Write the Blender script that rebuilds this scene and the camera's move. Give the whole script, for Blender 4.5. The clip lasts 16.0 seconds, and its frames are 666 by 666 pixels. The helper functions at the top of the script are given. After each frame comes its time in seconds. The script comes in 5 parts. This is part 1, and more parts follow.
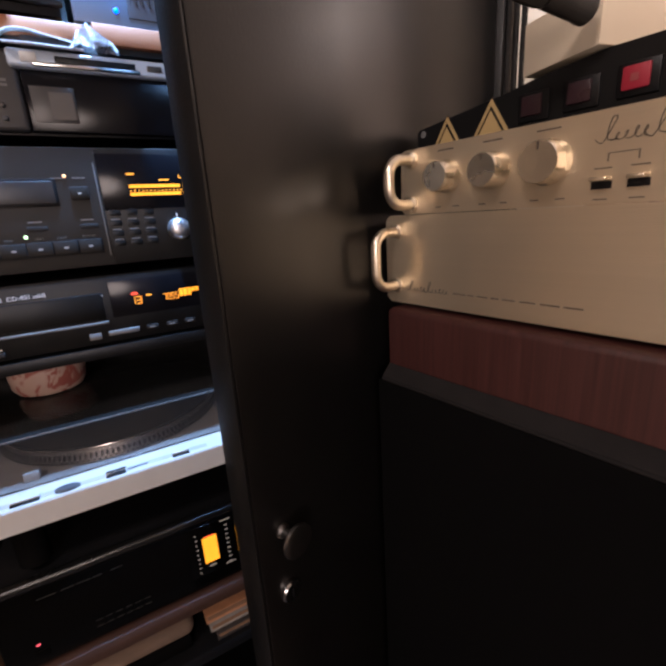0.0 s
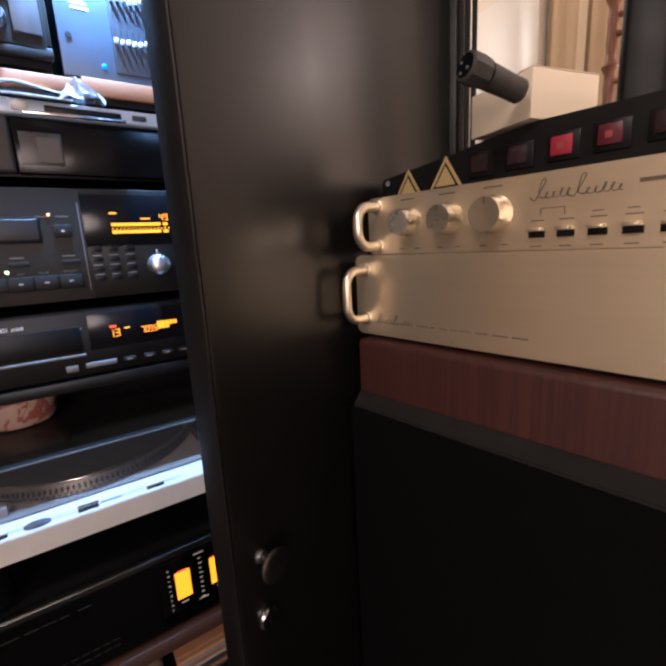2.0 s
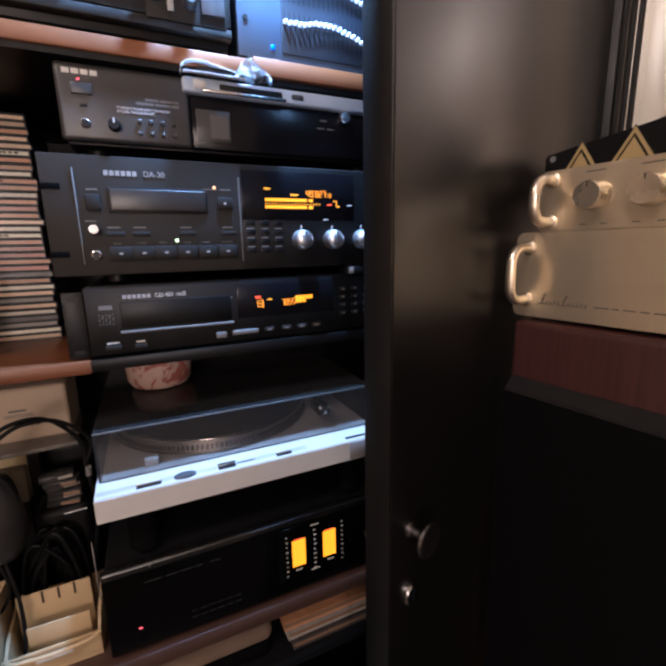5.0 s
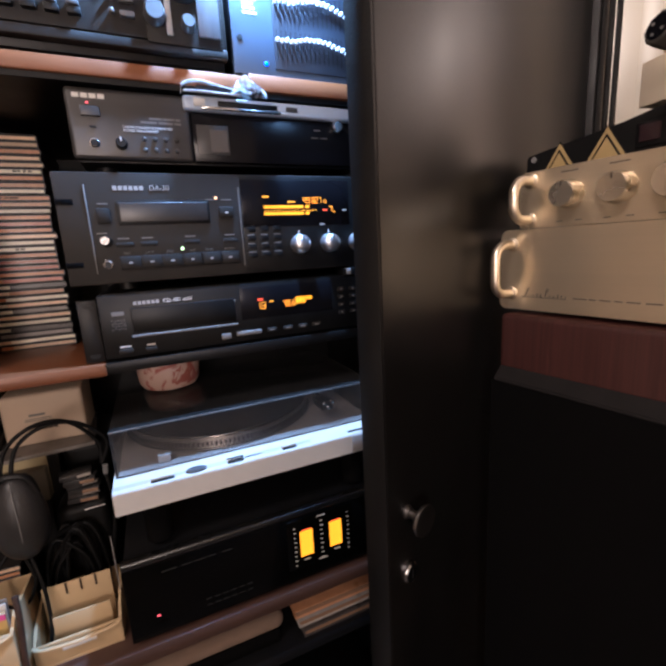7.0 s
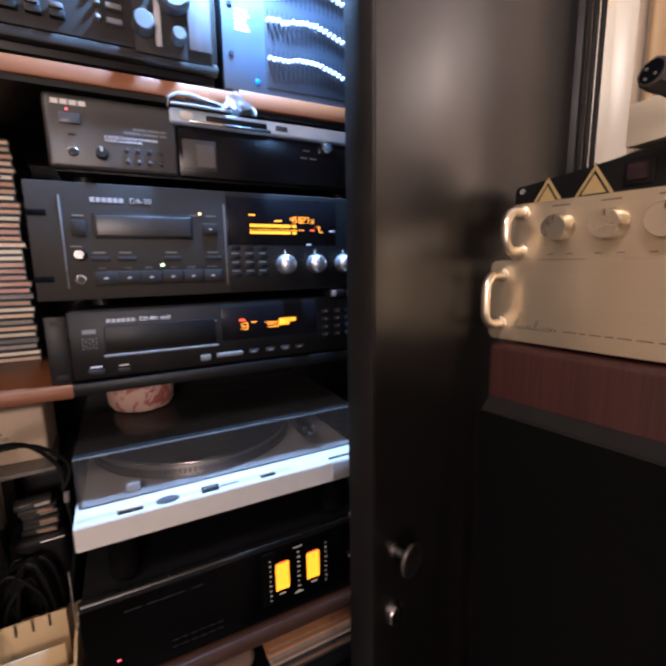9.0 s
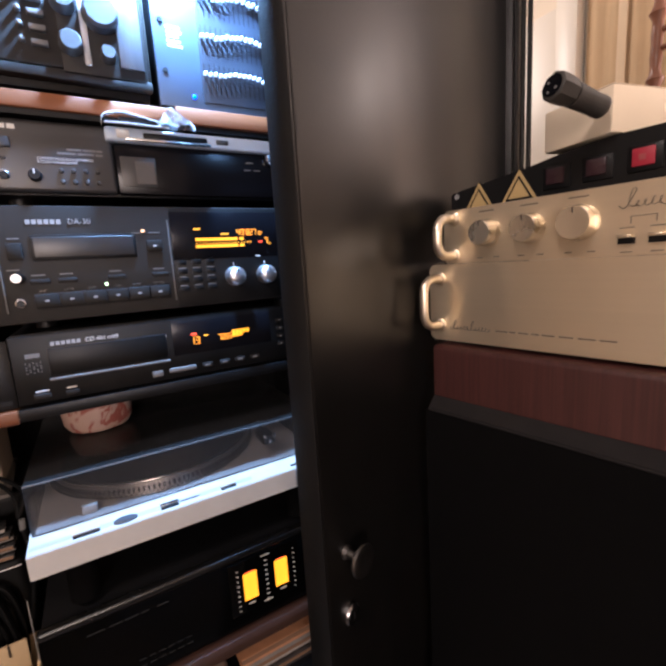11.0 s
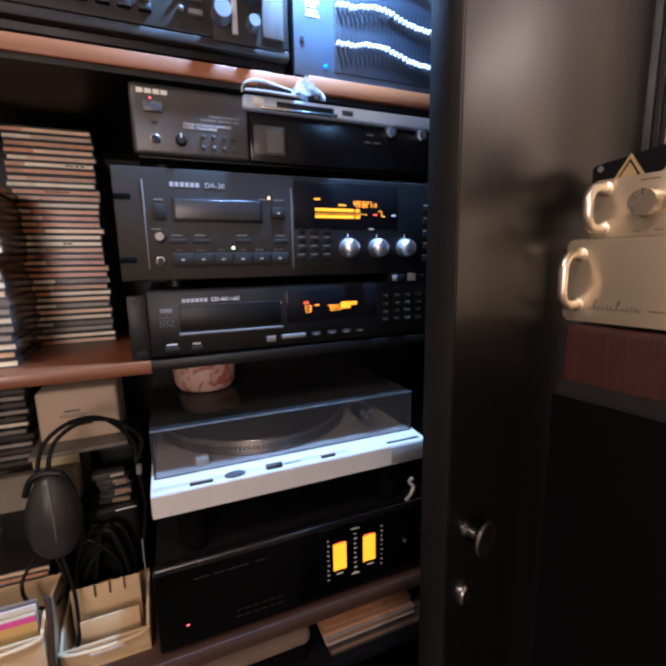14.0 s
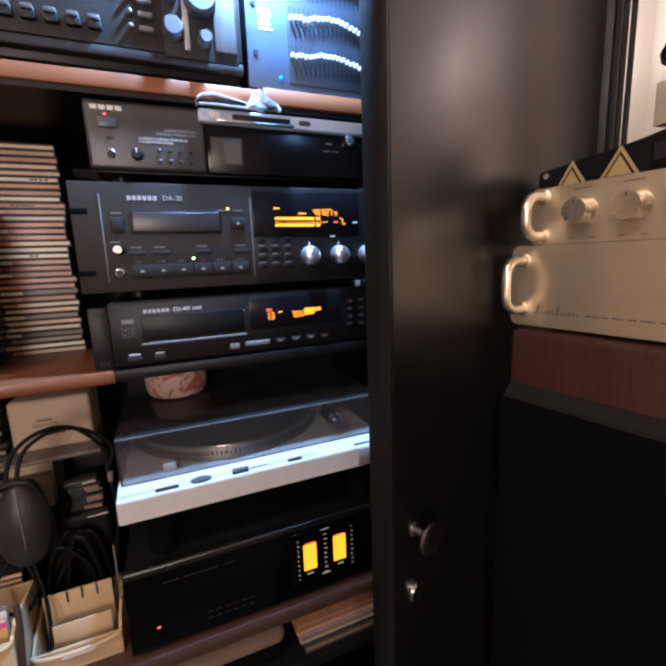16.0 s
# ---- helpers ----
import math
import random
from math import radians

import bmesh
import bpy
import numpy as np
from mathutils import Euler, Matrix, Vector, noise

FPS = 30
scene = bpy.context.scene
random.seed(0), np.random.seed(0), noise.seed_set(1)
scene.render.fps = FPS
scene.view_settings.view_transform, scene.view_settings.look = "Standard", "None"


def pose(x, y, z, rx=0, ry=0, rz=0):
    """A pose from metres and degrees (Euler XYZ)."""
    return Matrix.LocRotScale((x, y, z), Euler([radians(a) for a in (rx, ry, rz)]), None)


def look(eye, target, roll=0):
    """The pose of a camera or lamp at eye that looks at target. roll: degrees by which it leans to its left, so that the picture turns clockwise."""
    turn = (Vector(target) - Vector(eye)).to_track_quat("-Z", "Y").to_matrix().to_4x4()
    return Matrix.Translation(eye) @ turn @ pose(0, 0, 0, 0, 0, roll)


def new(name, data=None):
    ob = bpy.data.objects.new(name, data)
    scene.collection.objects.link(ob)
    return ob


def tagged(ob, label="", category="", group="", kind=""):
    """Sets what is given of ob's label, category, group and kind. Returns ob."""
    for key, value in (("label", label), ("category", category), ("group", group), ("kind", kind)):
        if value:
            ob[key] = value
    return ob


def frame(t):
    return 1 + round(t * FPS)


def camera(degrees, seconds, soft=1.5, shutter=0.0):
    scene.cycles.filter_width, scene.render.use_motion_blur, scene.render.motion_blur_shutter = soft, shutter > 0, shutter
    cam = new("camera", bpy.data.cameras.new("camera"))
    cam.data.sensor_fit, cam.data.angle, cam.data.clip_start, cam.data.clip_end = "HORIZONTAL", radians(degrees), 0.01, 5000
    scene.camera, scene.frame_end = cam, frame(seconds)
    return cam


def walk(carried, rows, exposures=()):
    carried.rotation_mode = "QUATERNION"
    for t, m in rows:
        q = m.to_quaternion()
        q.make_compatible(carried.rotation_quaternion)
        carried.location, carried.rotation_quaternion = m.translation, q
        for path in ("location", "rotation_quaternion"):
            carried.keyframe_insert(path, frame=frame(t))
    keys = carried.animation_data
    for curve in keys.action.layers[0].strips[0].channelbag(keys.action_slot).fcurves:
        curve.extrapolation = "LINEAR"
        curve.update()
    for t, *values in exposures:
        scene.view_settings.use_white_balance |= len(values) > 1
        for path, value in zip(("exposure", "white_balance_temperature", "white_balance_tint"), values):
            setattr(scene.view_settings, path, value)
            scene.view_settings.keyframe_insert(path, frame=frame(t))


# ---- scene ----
cam = camera(78.2, 16.0, soft=3.0, shutter=0.5)
PATH = [
    (0, (0.022, 0.04, 1.173), (0.946, 1.725, 0.62), -3.7),
    (0.5, (0.025, 0.037, 1.171), (0.999, 1.704, 0.648), -3.8),
    (1, (0.026, 0.028, 1.173), (1.051, 1.675, 0.688), -3.7),
    (1.5, (0.004, 0.021, 1.173), (1.062, 1.658, 0.723), -3.3),
    (2, (0.004, 0.017, 1.181), (1.076, 1.653, 0.762), -3.1),
    (2.5, (-0.009, 0.018, 1.181), (1.06, 1.663, 0.792), -3.1),
    (3, (-0.064, 0.049, 1.16), (0.892, 1.769, 0.805), -3.9),
    (3.5, (-0.118, 0.087, 1.138), (0.767, 1.842, 0.768), -3.1),
    (4, (-0.14, 0.085, 1.137), (0.7, 1.861, 0.762), -1.1),
    (4.5, (-0.107, 0.089, 1.146), (0.724, 1.863, 0.746), -0.3),
    (4.7, (-0.086, 0.08, 1.154), (0.736, 1.856, 0.745), -0.6),
    (6.8, (-0.075, 0.026, 1.167), (0.692, 1.827, 0.759), -3.2),
    (7, (-0.085, 0.032, 1.16), (0.693, 1.829, 0.755), -3.2),
    (7.5, (-0.104, 0.038, 1.162), (0.694, 1.825, 0.751), -3.1),
    (8, (-0.107, 0.047, 1.159), (0.71, 1.829, 0.761), -2.6),
    (8.5, (-0.11, 0.048, 1.171), (0.737, 1.826, 0.824), -1.4),
    (9, (-0.089, 0.054, 1.169), (0.807, 1.81, 0.832), -1.0),
    (9.2, (-0.068, 0.051, 1.174), (0.805, 1.818, 0.832), -1.0),
    (11.3, (-0.057, 0.029, 1.178), (0.953, 1.722, 0.841), -3.7),
    (11.5, (-0.052, 0.029, 1.178), (0.972, 1.714, 0.837), -3.5),
    (12, (-0.036, 0.031, 1.178), (1.02, 1.694, 0.833), -3.5),
    (12.5, (-0.041, 0.035, 1.167), (1.05, 1.675, 0.818), -3.0),
    (13, (-0.055, 0.036, 1.163), (1.03, 1.68, 0.824), -1.8),
    (13.5, (-0.094, 0.063, 1.144), (0.784, 1.828, 0.807), -1.7),
    (14, (-0.128, 0.063, 1.151), (0.616, 1.887, 0.805), -1.1),
    (14.5, (-0.112, 0.049, 1.157), (0.613, 1.879, 0.806), -0.8),
    (15, (-0.09, 0.036, 1.163), (0.626, 1.87, 0.81), -1.1),
    (15.5, (-0.081, 0.034, 1.165), (0.654, 1.86, 0.81), -1.6),
    (16, (-0.087, 0.035, 1.163), (0.67, 1.852, 0.805), -2.2),
]
walk(cam, [(t, look(eye, target, roll)) for t, eye, target, roll in PATH],
     [(0, -0.22, 5380, 15), (1.5, -0.12, 5380, 15), (2.5, 0, 5380, 15), (3.5, -0.08, 5380, 15), (4.5, -0.15, 5380, 15), (7, 0, 5380, 15), (8.5, 0.18, 5380, 15), (12.5, 0.18, 5380, 15), (14, 0.02, 5380, 15), (16, 0.08, 5380, 15)])

# ---- world and lights ----
world = bpy.data.worlds.new("room_air")
world.use_nodes = True
scene.world = world
world.node_tree.nodes["Background"].inputs[0].default_value = (1.0, 0.72, 0.48, 1)
world.node_tree.nodes["Background"].inputs[1].default_value = 0.015
scene.view_settings.exposure = 0.0


def lamp(name, eye, target, size, watts, colour):
    light = bpy.data.lights.new(name, "AREA")
    light.shape, light.size, light.energy, light.color = "DISK", size, watts, colour
    ob = new(name, light)
    ob.matrix_world = look(eye, target)
    return ob


# cool LED clip lamp over the rack, warm ceiling lamps of the room, warm hall lamp
lamp("led_clip_lamp", (0.05, 0.548, 1.63), (0.05, 0.585, 1.0), 0.04, 16.0, (0.38, 0.64, 1.0))
lamp("floor_lamp", (-0.62, -1.25, 1.30), (0.0, 0.6, 1.05), 0.55, 14.5, (1.0, 0.74, 0.54))
lamp("ceiling_lamp", (-1.1, -0.4, 2.42), (-0.2, 0.0, 0.6), 0.35, 17.0, (1.0, 0.76, 0.57))
# added unseen fill: brightens the wall and ceiling that the black door reflects
lamp("door_reflection_fill", (2.55, -0.80, 0.95), (2.65, -0.60, 2.5), 0.80, 84.0, (1.0, 0.75, 0.60))
lamp("room_lamp", (1.75, -0.37, 2.16), (0.4, 0.2, 1.2), 0.14, 2.2, (1.0, 0.76, 0.56))
lamp("hall_lamp", (0.85, 1.55, 2.35), (1.5, 1.0, 1.2), 0.4, 8.0, (1.0, 0.78, 0.58))


# ---- materials ----
def mat(name, colour, rough=0.5, metal=0.0, vary=0.15, scale=40.0, bump=0.1, fine=400.0, coat=0.0, stretch=(1, 1, 1), aniso=0.0, rvary=0.1, spec=0.5):
    m = bpy.data.materials.new(name)
    m.use_nodes = True
    nt = m.node_tree
    b = nt.nodes["Principled BSDF"]
    tc = nt.nodes.new("ShaderNodeTexCoord")
    mp = nt.nodes.new("ShaderNodeMapping")
    mp.inputs["Scale"].default_value = stretch
    nt.links.new(tc.outputs["Object"], mp.inputs["Vector"])
    n1 = nt.nodes.new("ShaderNodeTexNoise")
    n1.inputs["Scale"].default_value = scale
    n1.inputs["Detail"].default_value = 6
    n2 = nt.nodes.new("ShaderNodeTexNoise")
    n2.inputs["Scale"].default_value = fine
    n2.inputs["Detail"].default_value = 3
    for n in (n1, n2):
        nt.links.new(mp.outputs["Vector"], n.inputs["Vector"])
    mix = nt.nodes.new("ShaderNodeMix")
    mix.data_type = "RGBA"
    mix.inputs["A"].default_value = (*[c * (1 - vary) for c in colour], 1)
    mix.inputs["B"].default_value = (*[min(1, c * (1 + vary)) for c in colour], 1)
    nt.links.new(n1.outputs["Fac"], mix.inputs["Factor"])
    nt.links.new(mix.outputs["Result"], b.inputs["Base Color"])
    mr = nt.nodes.new("ShaderNodeMapRange")
    mr.inputs["To Min"].default_value = max(0.02, rough - rvary)
    mr.inputs["To Max"].default_value = min(1, rough + rvary)
    nt.links.new(n1.outputs["Fac"], mr.inputs["Value"])
    nt.links.new(mr.outputs["Result"], b.inputs["Roughness"])
    b.inputs["Metallic"].default_value = metal
    b.inputs["Coat Weight"].default_value = coat
    b.inputs["Anisotropic"].default_value = aniso
    b.inputs["Anisotropic Rotation"].default_value = 0.25
    b.inputs["Specular IOR Level"].default_value = spec
    if bump:
        bp = nt.nodes.new("ShaderNodeBump")
        bp.inputs["Strength"].default_value = bump
        bp.inputs["Distance"].default_value = 0.001
        nt.links.new(n2.outputs["Fac"], bp.inputs["Height"])
        nt.links.new(bp.outputs["Normal"], b.inputs["Normal"])
    return m


def glow(name, colour, strength):
    m = bpy.data.materials.new(name)
    m.use_nodes = True
    b = m.node_tree.nodes["Principled BSDF"]
    b.inputs["Base Color"].default_value = (*colour, 1)
    b.inputs["Emission Color"].default_value = (*colour, 1)
    b.inputs["Emission Strength"].default_value = strength
    return m


def clear(name, tint, rough=0.03, gloss=1.45, bump=0.0, scale=60.0):
    m = bpy.data.materials.new(name)
    m.use_nodes = True
    nt = m.node_tree
    nt.nodes.remove(nt.nodes["Principled BSDF"])
    tr, gl, fr, mx = (nt.nodes.new(k) for k in ("ShaderNodeBsdfTransparent", "ShaderNodeBsdfGlossy", "ShaderNodeFresnel", "ShaderNodeMixShader"))
    tr.inputs[0].default_value = (*tint, 1)
    gl.inputs["Roughness"].default_value = rough
    fr.inputs["IOR"].default_value = gloss
    nt.links.new(fr.outputs[0], mx.inputs[0])
    nt.links.new(tr.outputs[0], mx.inputs[1])
    nt.links.new(gl.outputs[0], mx.inputs[2])
    nt.links.new(mx.outputs[0], nt.nodes["Material Output"].inputs[0])
    if bump:
        nz, bp = nt.nodes.new("ShaderNodeTexNoise"), nt.nodes.new("ShaderNodeBump")
        nz.inputs["Scale"].default_value = scale
        bp.inputs["Strength"].default_value = bump
        nt.links.new(nz.outputs["Fac"], bp.inputs["Height"])
        nt.links.new(bp.outputs["Normal"], gl.inputs["Normal"])
        nt.links.new(bp.outputs["Normal"], fr.inputs["Normal"])
    return m


def spread(m, amount):
    """Vary the brightness of a material from object to object."""
    nt = m.node_tree
    b = nt.nodes["Principled BSDF"]
    src = b.inputs["Base Color"].links[0].from_socket
    oi, mr, mu = nt.nodes.new("ShaderNodeObjectInfo"), nt.nodes.new("ShaderNodeMapRange"), nt.nodes.new("ShaderNodeHueSaturation")
    mr.inputs["To Min"].default_value, mr.inputs["To Max"].default_value = 1 - amount, 1 + amount
    nt.links.new(oi.outputs["Random"], mr.inputs["Value"])
    nt.links.new(mr.outputs["Result"], mu.inputs["Value"])
    nt.links.new(src, mu.inputs["Color"])
    nt.links.new(mu.outputs["Color"], b.inputs["Base Color"])
    return m


DARK = mat("graphite_panel", (0.023, 0.0208, 0.0190), 0.52, 0.0, 0.15, 30, 0.12, 900, spec=0.22)
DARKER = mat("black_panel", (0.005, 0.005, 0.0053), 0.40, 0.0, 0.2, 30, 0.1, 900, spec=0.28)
SONYG = mat("grey_brushed_panel", (0.062, 0.060, 0.060), 0.36, 0.3, 0.12, 18, 0.08, 500, stretch=(0.2, 1, 6))
BLACK = mat("black_plastic", (0.006, 0.006, 0.0065), 0.42, 0.0, 0.25, 25, 0.15, 700, spec=0.3)
GLASSY = mat("display_window", (0.006, 0.006, 0.008), 0.16, 0.0, 0.2, 10, 0.0, spec=0.22)
LACQUER = mat("black_lacquer", (0.004, 0.0038, 0.0036), 0.32, 0.0, 0.3, 14, 0.10, 480, rvary=0.07, stretch=(1, 1, 0.45))
PIANO = mat("gloss_black_panel", (0.0015, 0.0015, 0.0015), 0.18, 0.0, 0.2, 20, 0.02, 300, spec=0.12)
EDGE = mat("black_edge_strip", (0.006, 0.006, 0.006), 0.42, 0.0, 0.2, 30, 0.2, 500, spec=0.35)
CHAMP = mat("champagne_aluminium", (0.78, 0.66, 0.475), 0.36, 0.84, 0.05, 30, 0.30, 420, stretch=(0.03, 1, 6), rvary=0.05, aniso=0.65)
CHROME = mat("satin_handle_metal", (0.92, 0.82, 0.66), 0.36, 1.0, 0.04, 20, 0.02, 300)
KNOBM = mat("turned_aluminium", (0.80, 0.74, 0.62), 0.27, 1.0, 0.05, 30, 0.05, 600)
KNOBSTEEL = mat("satin_steel_knob", (0.80, 0.80, 0.82), 0.36, 1.0, 0.05, 30, 0.05, 500)
DARKCHROME = mat("dark_chrome", (0.34, 0.33, 0.33), 0.22, 1.0, 0.1, 30, 0.05, 400)
STEEL = mat("bright_steel", (0.78, 0.78, 0.80), 0.2, 1.0, 0.05, 30, 0.03, 400)
# darker copy of the plinth silver, with the groove's shade in its colour
SILVERSHADE = mat("shaded_silver_groove", (0.46, 0.44, 0.42), 0.5, 0.1, 0.06, 40, 0.08, 700)
SILVER = mat("silver_plinth", (0.60, 0.575, 0.53), 0.45, 0.12, 0.06, 40, 0.08, 700)
GREYDECK = mat("grey_deck", (0.31, 0.29, 0.275), 0.45, 0.2, 0.1, 30, 0.08, 600)
VINYL = mat("rubber_mat", (0.014, 0.014, 0.014), 0.5, 0.0, 0.2, 60, 0.2, 900)
PLATTER = mat("platter_metal", (0.19, 0.175, 0.165), 0.38, 0.8, 0.1, 60, 0.05, 600)
PINE = mat("orange_varnished_wood", (0.225, 0.074, 0.021), 0.5, 0.0, 0.32, 9, 0.12, 120, coat=0.05, stretch=(1, 8, 8))
BOARD = mat("brown_varnished_board", (0.165, 0.056, 0.021), 0.38, 0.0, 0.3, 9, 0.1, 120, coat=0.2, stretch=(1, 8, 8))
MAHOG = mat("mahogany_veneer", (0.050, 0.0157, 0.0132), 0.45, 0.0, 0.75, 9, 0.14, 160, coat=0.05, stretch=(34, 34, 0.7))
CLOTH = mat("black_grille_cloth", (0.0036, 0.0034, 0.0035), 0.95, 0.0, 0.25, 60, 0.5, 1600, spec=0.05)
MILKY = mat("milky_plastic_film", (0.80, 0.78, 0.76), 0.35, 0.0, 0.1, 90, 0.2, 500)
CREAM = mat("cream_plastic", (0.54, 0.395, 0.22), 0.4, 0.0, 0.08, 25, 0.05, 400)
CARD = mat("pale_cardboard", (0.50, 0.42, 0.24), 0.8, 0.0, 0.1, 30, 0.15, 500)
OLDPAPER = mat("old_paper", (0.25, 0.145, 0.085), 0.85, 0.0, 0.4, 8, 0.3, 60, stretch=(0.4, 1, 40))
LEATHER = mat("black_ear_leather", (0.022, 0.021, 0.021), 0.4, 0.0, 0.3, 50, 0.35, 420)
CABLE = mat("black_cable_rubber", (0.004, 0.004, 0.004), 0.5, 0.0, 0.2, 50, 0.1, 500, spec=0.2)
PRINT = mat("white_print", (0.72, 0.70, 0.66), 0.6, 0.0, 0.05, 50, 0.0)
GREYPRINT = mat("grey_print", (0.16, 0.157, 0.153), 0.6, 0.0, 0.1, 50, 0.0)
SOFTGREY = mat("soft_grey_plastic", (0.072, 0.072, 0.076), 0.55, 0.0, 0.15, 50, 0.05, 500)
SOFTPRINT = mat("soft_white_print", (0.36, 0.35, 0.34), 0.6, 0.0, 0.1, 50, 0.0)
DIMPRINT = mat("dim_print", (0.016, 0.016, 0.016), 0.6, 0.0, 0.1, 50, 0.0)
FAINT = mat("faint_brown_print", (0.13, 0.095, 0.06), 0.6, 0.0, 0.1, 50, 0.0)
BROWNPRINT = mat("brown_print", (0.045, 0.03, 0.02), 0.6, 0.0, 0.1, 50, 0.0)
KEY = mat("dark_key", (0.020, 0.0182, 0.0168), 0.6, 0.0, 0.15, 60, 0.08, 700, spec=0.2)
WALL = mat("cream_wall_paint", (0.80, 0.70, 0.56), 0.8, 0.0, 0.05, 3, 0.15, 180)
CEILM = mat("white_ceiling_paint", (0.78, 0.74, 0.68), 0.85, 0.0, 0.04, 3, 0.1, 150)
FLOORM = mat("brown_carpet", (0.10, 0.075, 0.055), 0.95, 0.0, 0.25, 20, 0.6, 600)
BEIGE = mat("beige_box_paper", (0.84, 0.72, 0.54), 0.75, 0.0, 0.05, 20, 0.1, 300)
DOORW = mat("white_gloss_paint", (0.80, 0.74, 0.64), 0.35, 0.0, 0.04, 4, 0.04, 120)
CARVED = mat("carved_red_wood", (0.24, 0.10, 0.055), 0.35, 0.0, 0.4, 20, 0.2, 200)
BLUEP = mat("blue_grey_panel", (0.060, 0.085, 0.130), 0.38, 0.2, 0.1, 25, 0.08, 700)
YELLOWL = mat("yellow_warning_label", (0.46, 0.33, 0.14), 0.5, 0.0, 0.08, 60, 0.02)
REDB = glow("dim_red_button", (0.26, 0.012, 0.022), 0.24)
REDDIM = mat("dull_red_button", (0.10, 0.012, 0.022), 0.35, 0.0, 0.15, 40, 0.0)
REDMARK = mat("pale_red_mark", (0.30, 0.06, 0.06), 0.5, 0.0, 0.1, 40, 0.0)
REDOFF = mat("unlit_red_button", (0.03, 0.012, 0.016), 0.3, 0.0, 0.1, 40, 0.0)
AMBER = glow("amber_segment", (1.0, 0.38, 0.02), 1.6)
YELLOW = glow("yellow_meter_bar", (1.0, 0.38, 0.008), 1.4)
REDSEG = glow("red_segment", (1.0, 0.08, 0.03), 1.6)
WARMLED = glow("orange_led", (1.0, 0.50, 0.22), 3.0)
GREENLED = glow("green_led", (0.70, 1.0, 0.45), 3.0)
REDLED = glow("red_led", (1.0, 0.10, 0.12), 2.5)
BLUELED = glow("blue_led", (0.01, 0.10, 1.0), 5.0)
WHITELED = glow("white_lit_cap", (0.80, 0.90, 1.0), 0.75)
SMOKE = clear("smoked_acrylic", (0.78, 0.77, 0.76), 0.09, 1.45)
nt = SMOKE.node_tree
dust, haze = nt.nodes.new("ShaderNodeBsdfDiffuse"), nt.nodes.new("ShaderNodeMixShader")
dust.inputs[0].default_value = (0.6, 0.6, 0.6, 1)
haze.inputs[0].default_value = 0.018
nt.links.new(nt.nodes["Mix Shader"].outputs[0], haze.inputs[1])
nt.links.new(dust.outputs[0], haze.inputs[2])
nt.links.new(haze.outputs[0], nt.nodes["Material Output"].inputs[0])
FILM = clear("crumpled_clear_film", (0.93, 0.93, 0.93), 0.14, 1.6, 0.35, 120)
nt = FILM.node_tree
milky, veil = nt.nodes.new("ShaderNodeBsdfTranslucent"), nt.nodes.new("ShaderNodeMixShader")
milky.inputs[0].default_value = (0.9, 0.92, 0.95, 1)
veil.inputs[0].default_value = 0.05
nt.links.new(nt.nodes["Mix Shader"].outputs[0], veil.inputs[1])
nt.links.new(milky.outputs[0], veil.inputs[2])
nt.links.new(veil.outputs[0], nt.nodes["Material Output"].inputs[0])
SPINES = [spread(mat("cd_spine_" + n, c, 0.3, 0.0, 0.45, 30, 0.0, stretch=(1.2, 1, 0.05)), 0.25) for n, c in (
    ("white", (0.90, 0.71, 0.54)), ("cream", (0.76, 0.50, 0.32)), ("tan", (0.55, 0.27, 0.135)), ("red", (0.34, 0.085, 0.045)),
    ("grey", (0.30, 0.27, 0.24)), ("dark", (0.07, 0.06, 0.055)), ("orange", (0.52, 0.20, 0.075)), ("pink", (0.44, 0.15, 0.10)))]
JEWEL = mat("clear_case_edge", (0.010, 0.008, 0.007), 0.35, 0.0, 0.2, 40, 0.0)
DARKCASE = spread(mat("dark_case", (0.035, 0.033, 0.032), 0.25, 0.0, 0.3, 40, 0.0), 0.4)


# ---- building helpers ----
def box(bm, x0, y0, z0, x1, y1, z1, r=0.0, seg=2):
    """A box between two corners, its edges rounded by r."""
    made = bmesh.ops.create_cube(bm, size=1.0)["verts"]
    for v in made:
        v.co = Vector((x0 + (v.co.x + 0.5) * (x1 - x0), y0 + (v.co.y + 0.5) * (y1 - y0), z0 + (v.co.z + 0.5) * (z1 - z0)))
    if r:
        r = min(r, 0.45 * min(abs(x1 - x0), abs(y1 - y0), abs(z1 - z0)))
        bmesh.ops.bevel(bm, geom=list({e for v in made for e in v.link_edges}), offset=r, segments=seg, profile=0.5, affect="EDGES", clamp_overlap=True)
    return bm


def lathe(bm, profile, axis="y", at=(0, 0, 0), n=32, wave=0.0, teeth=0):
    """A turned body: profile rows of (radius, distance along the axis)."""
    rings = []
    for r, h in profile:
        ring = []
        for k in range(n):
            a = 2 * math.pi * k / n
            q = r * (1 + (wave if teeth and k % 2 else 0))
            c, s = q * math.cos(a), q * math.sin(a)
            p = {"y": (c, h, s), "z": (c, s, h), "x": (h, c, s)}[axis]
            ring.append(bm.verts.new(Vector(at) + Vector(p)))
        rings.append(ring)
    for a, b in zip(rings, rings[1:]):
        for k in range(n):
            bm.faces.new((a[k], a[(k + 1) % n], b[(k + 1) % n], b[k]))
    bm.faces.new(rings[0][::-1])
    bm.faces.new(rings[-1])
    bmesh.ops.recalc_face_normals(bm, faces=bm.faces)
    return bm


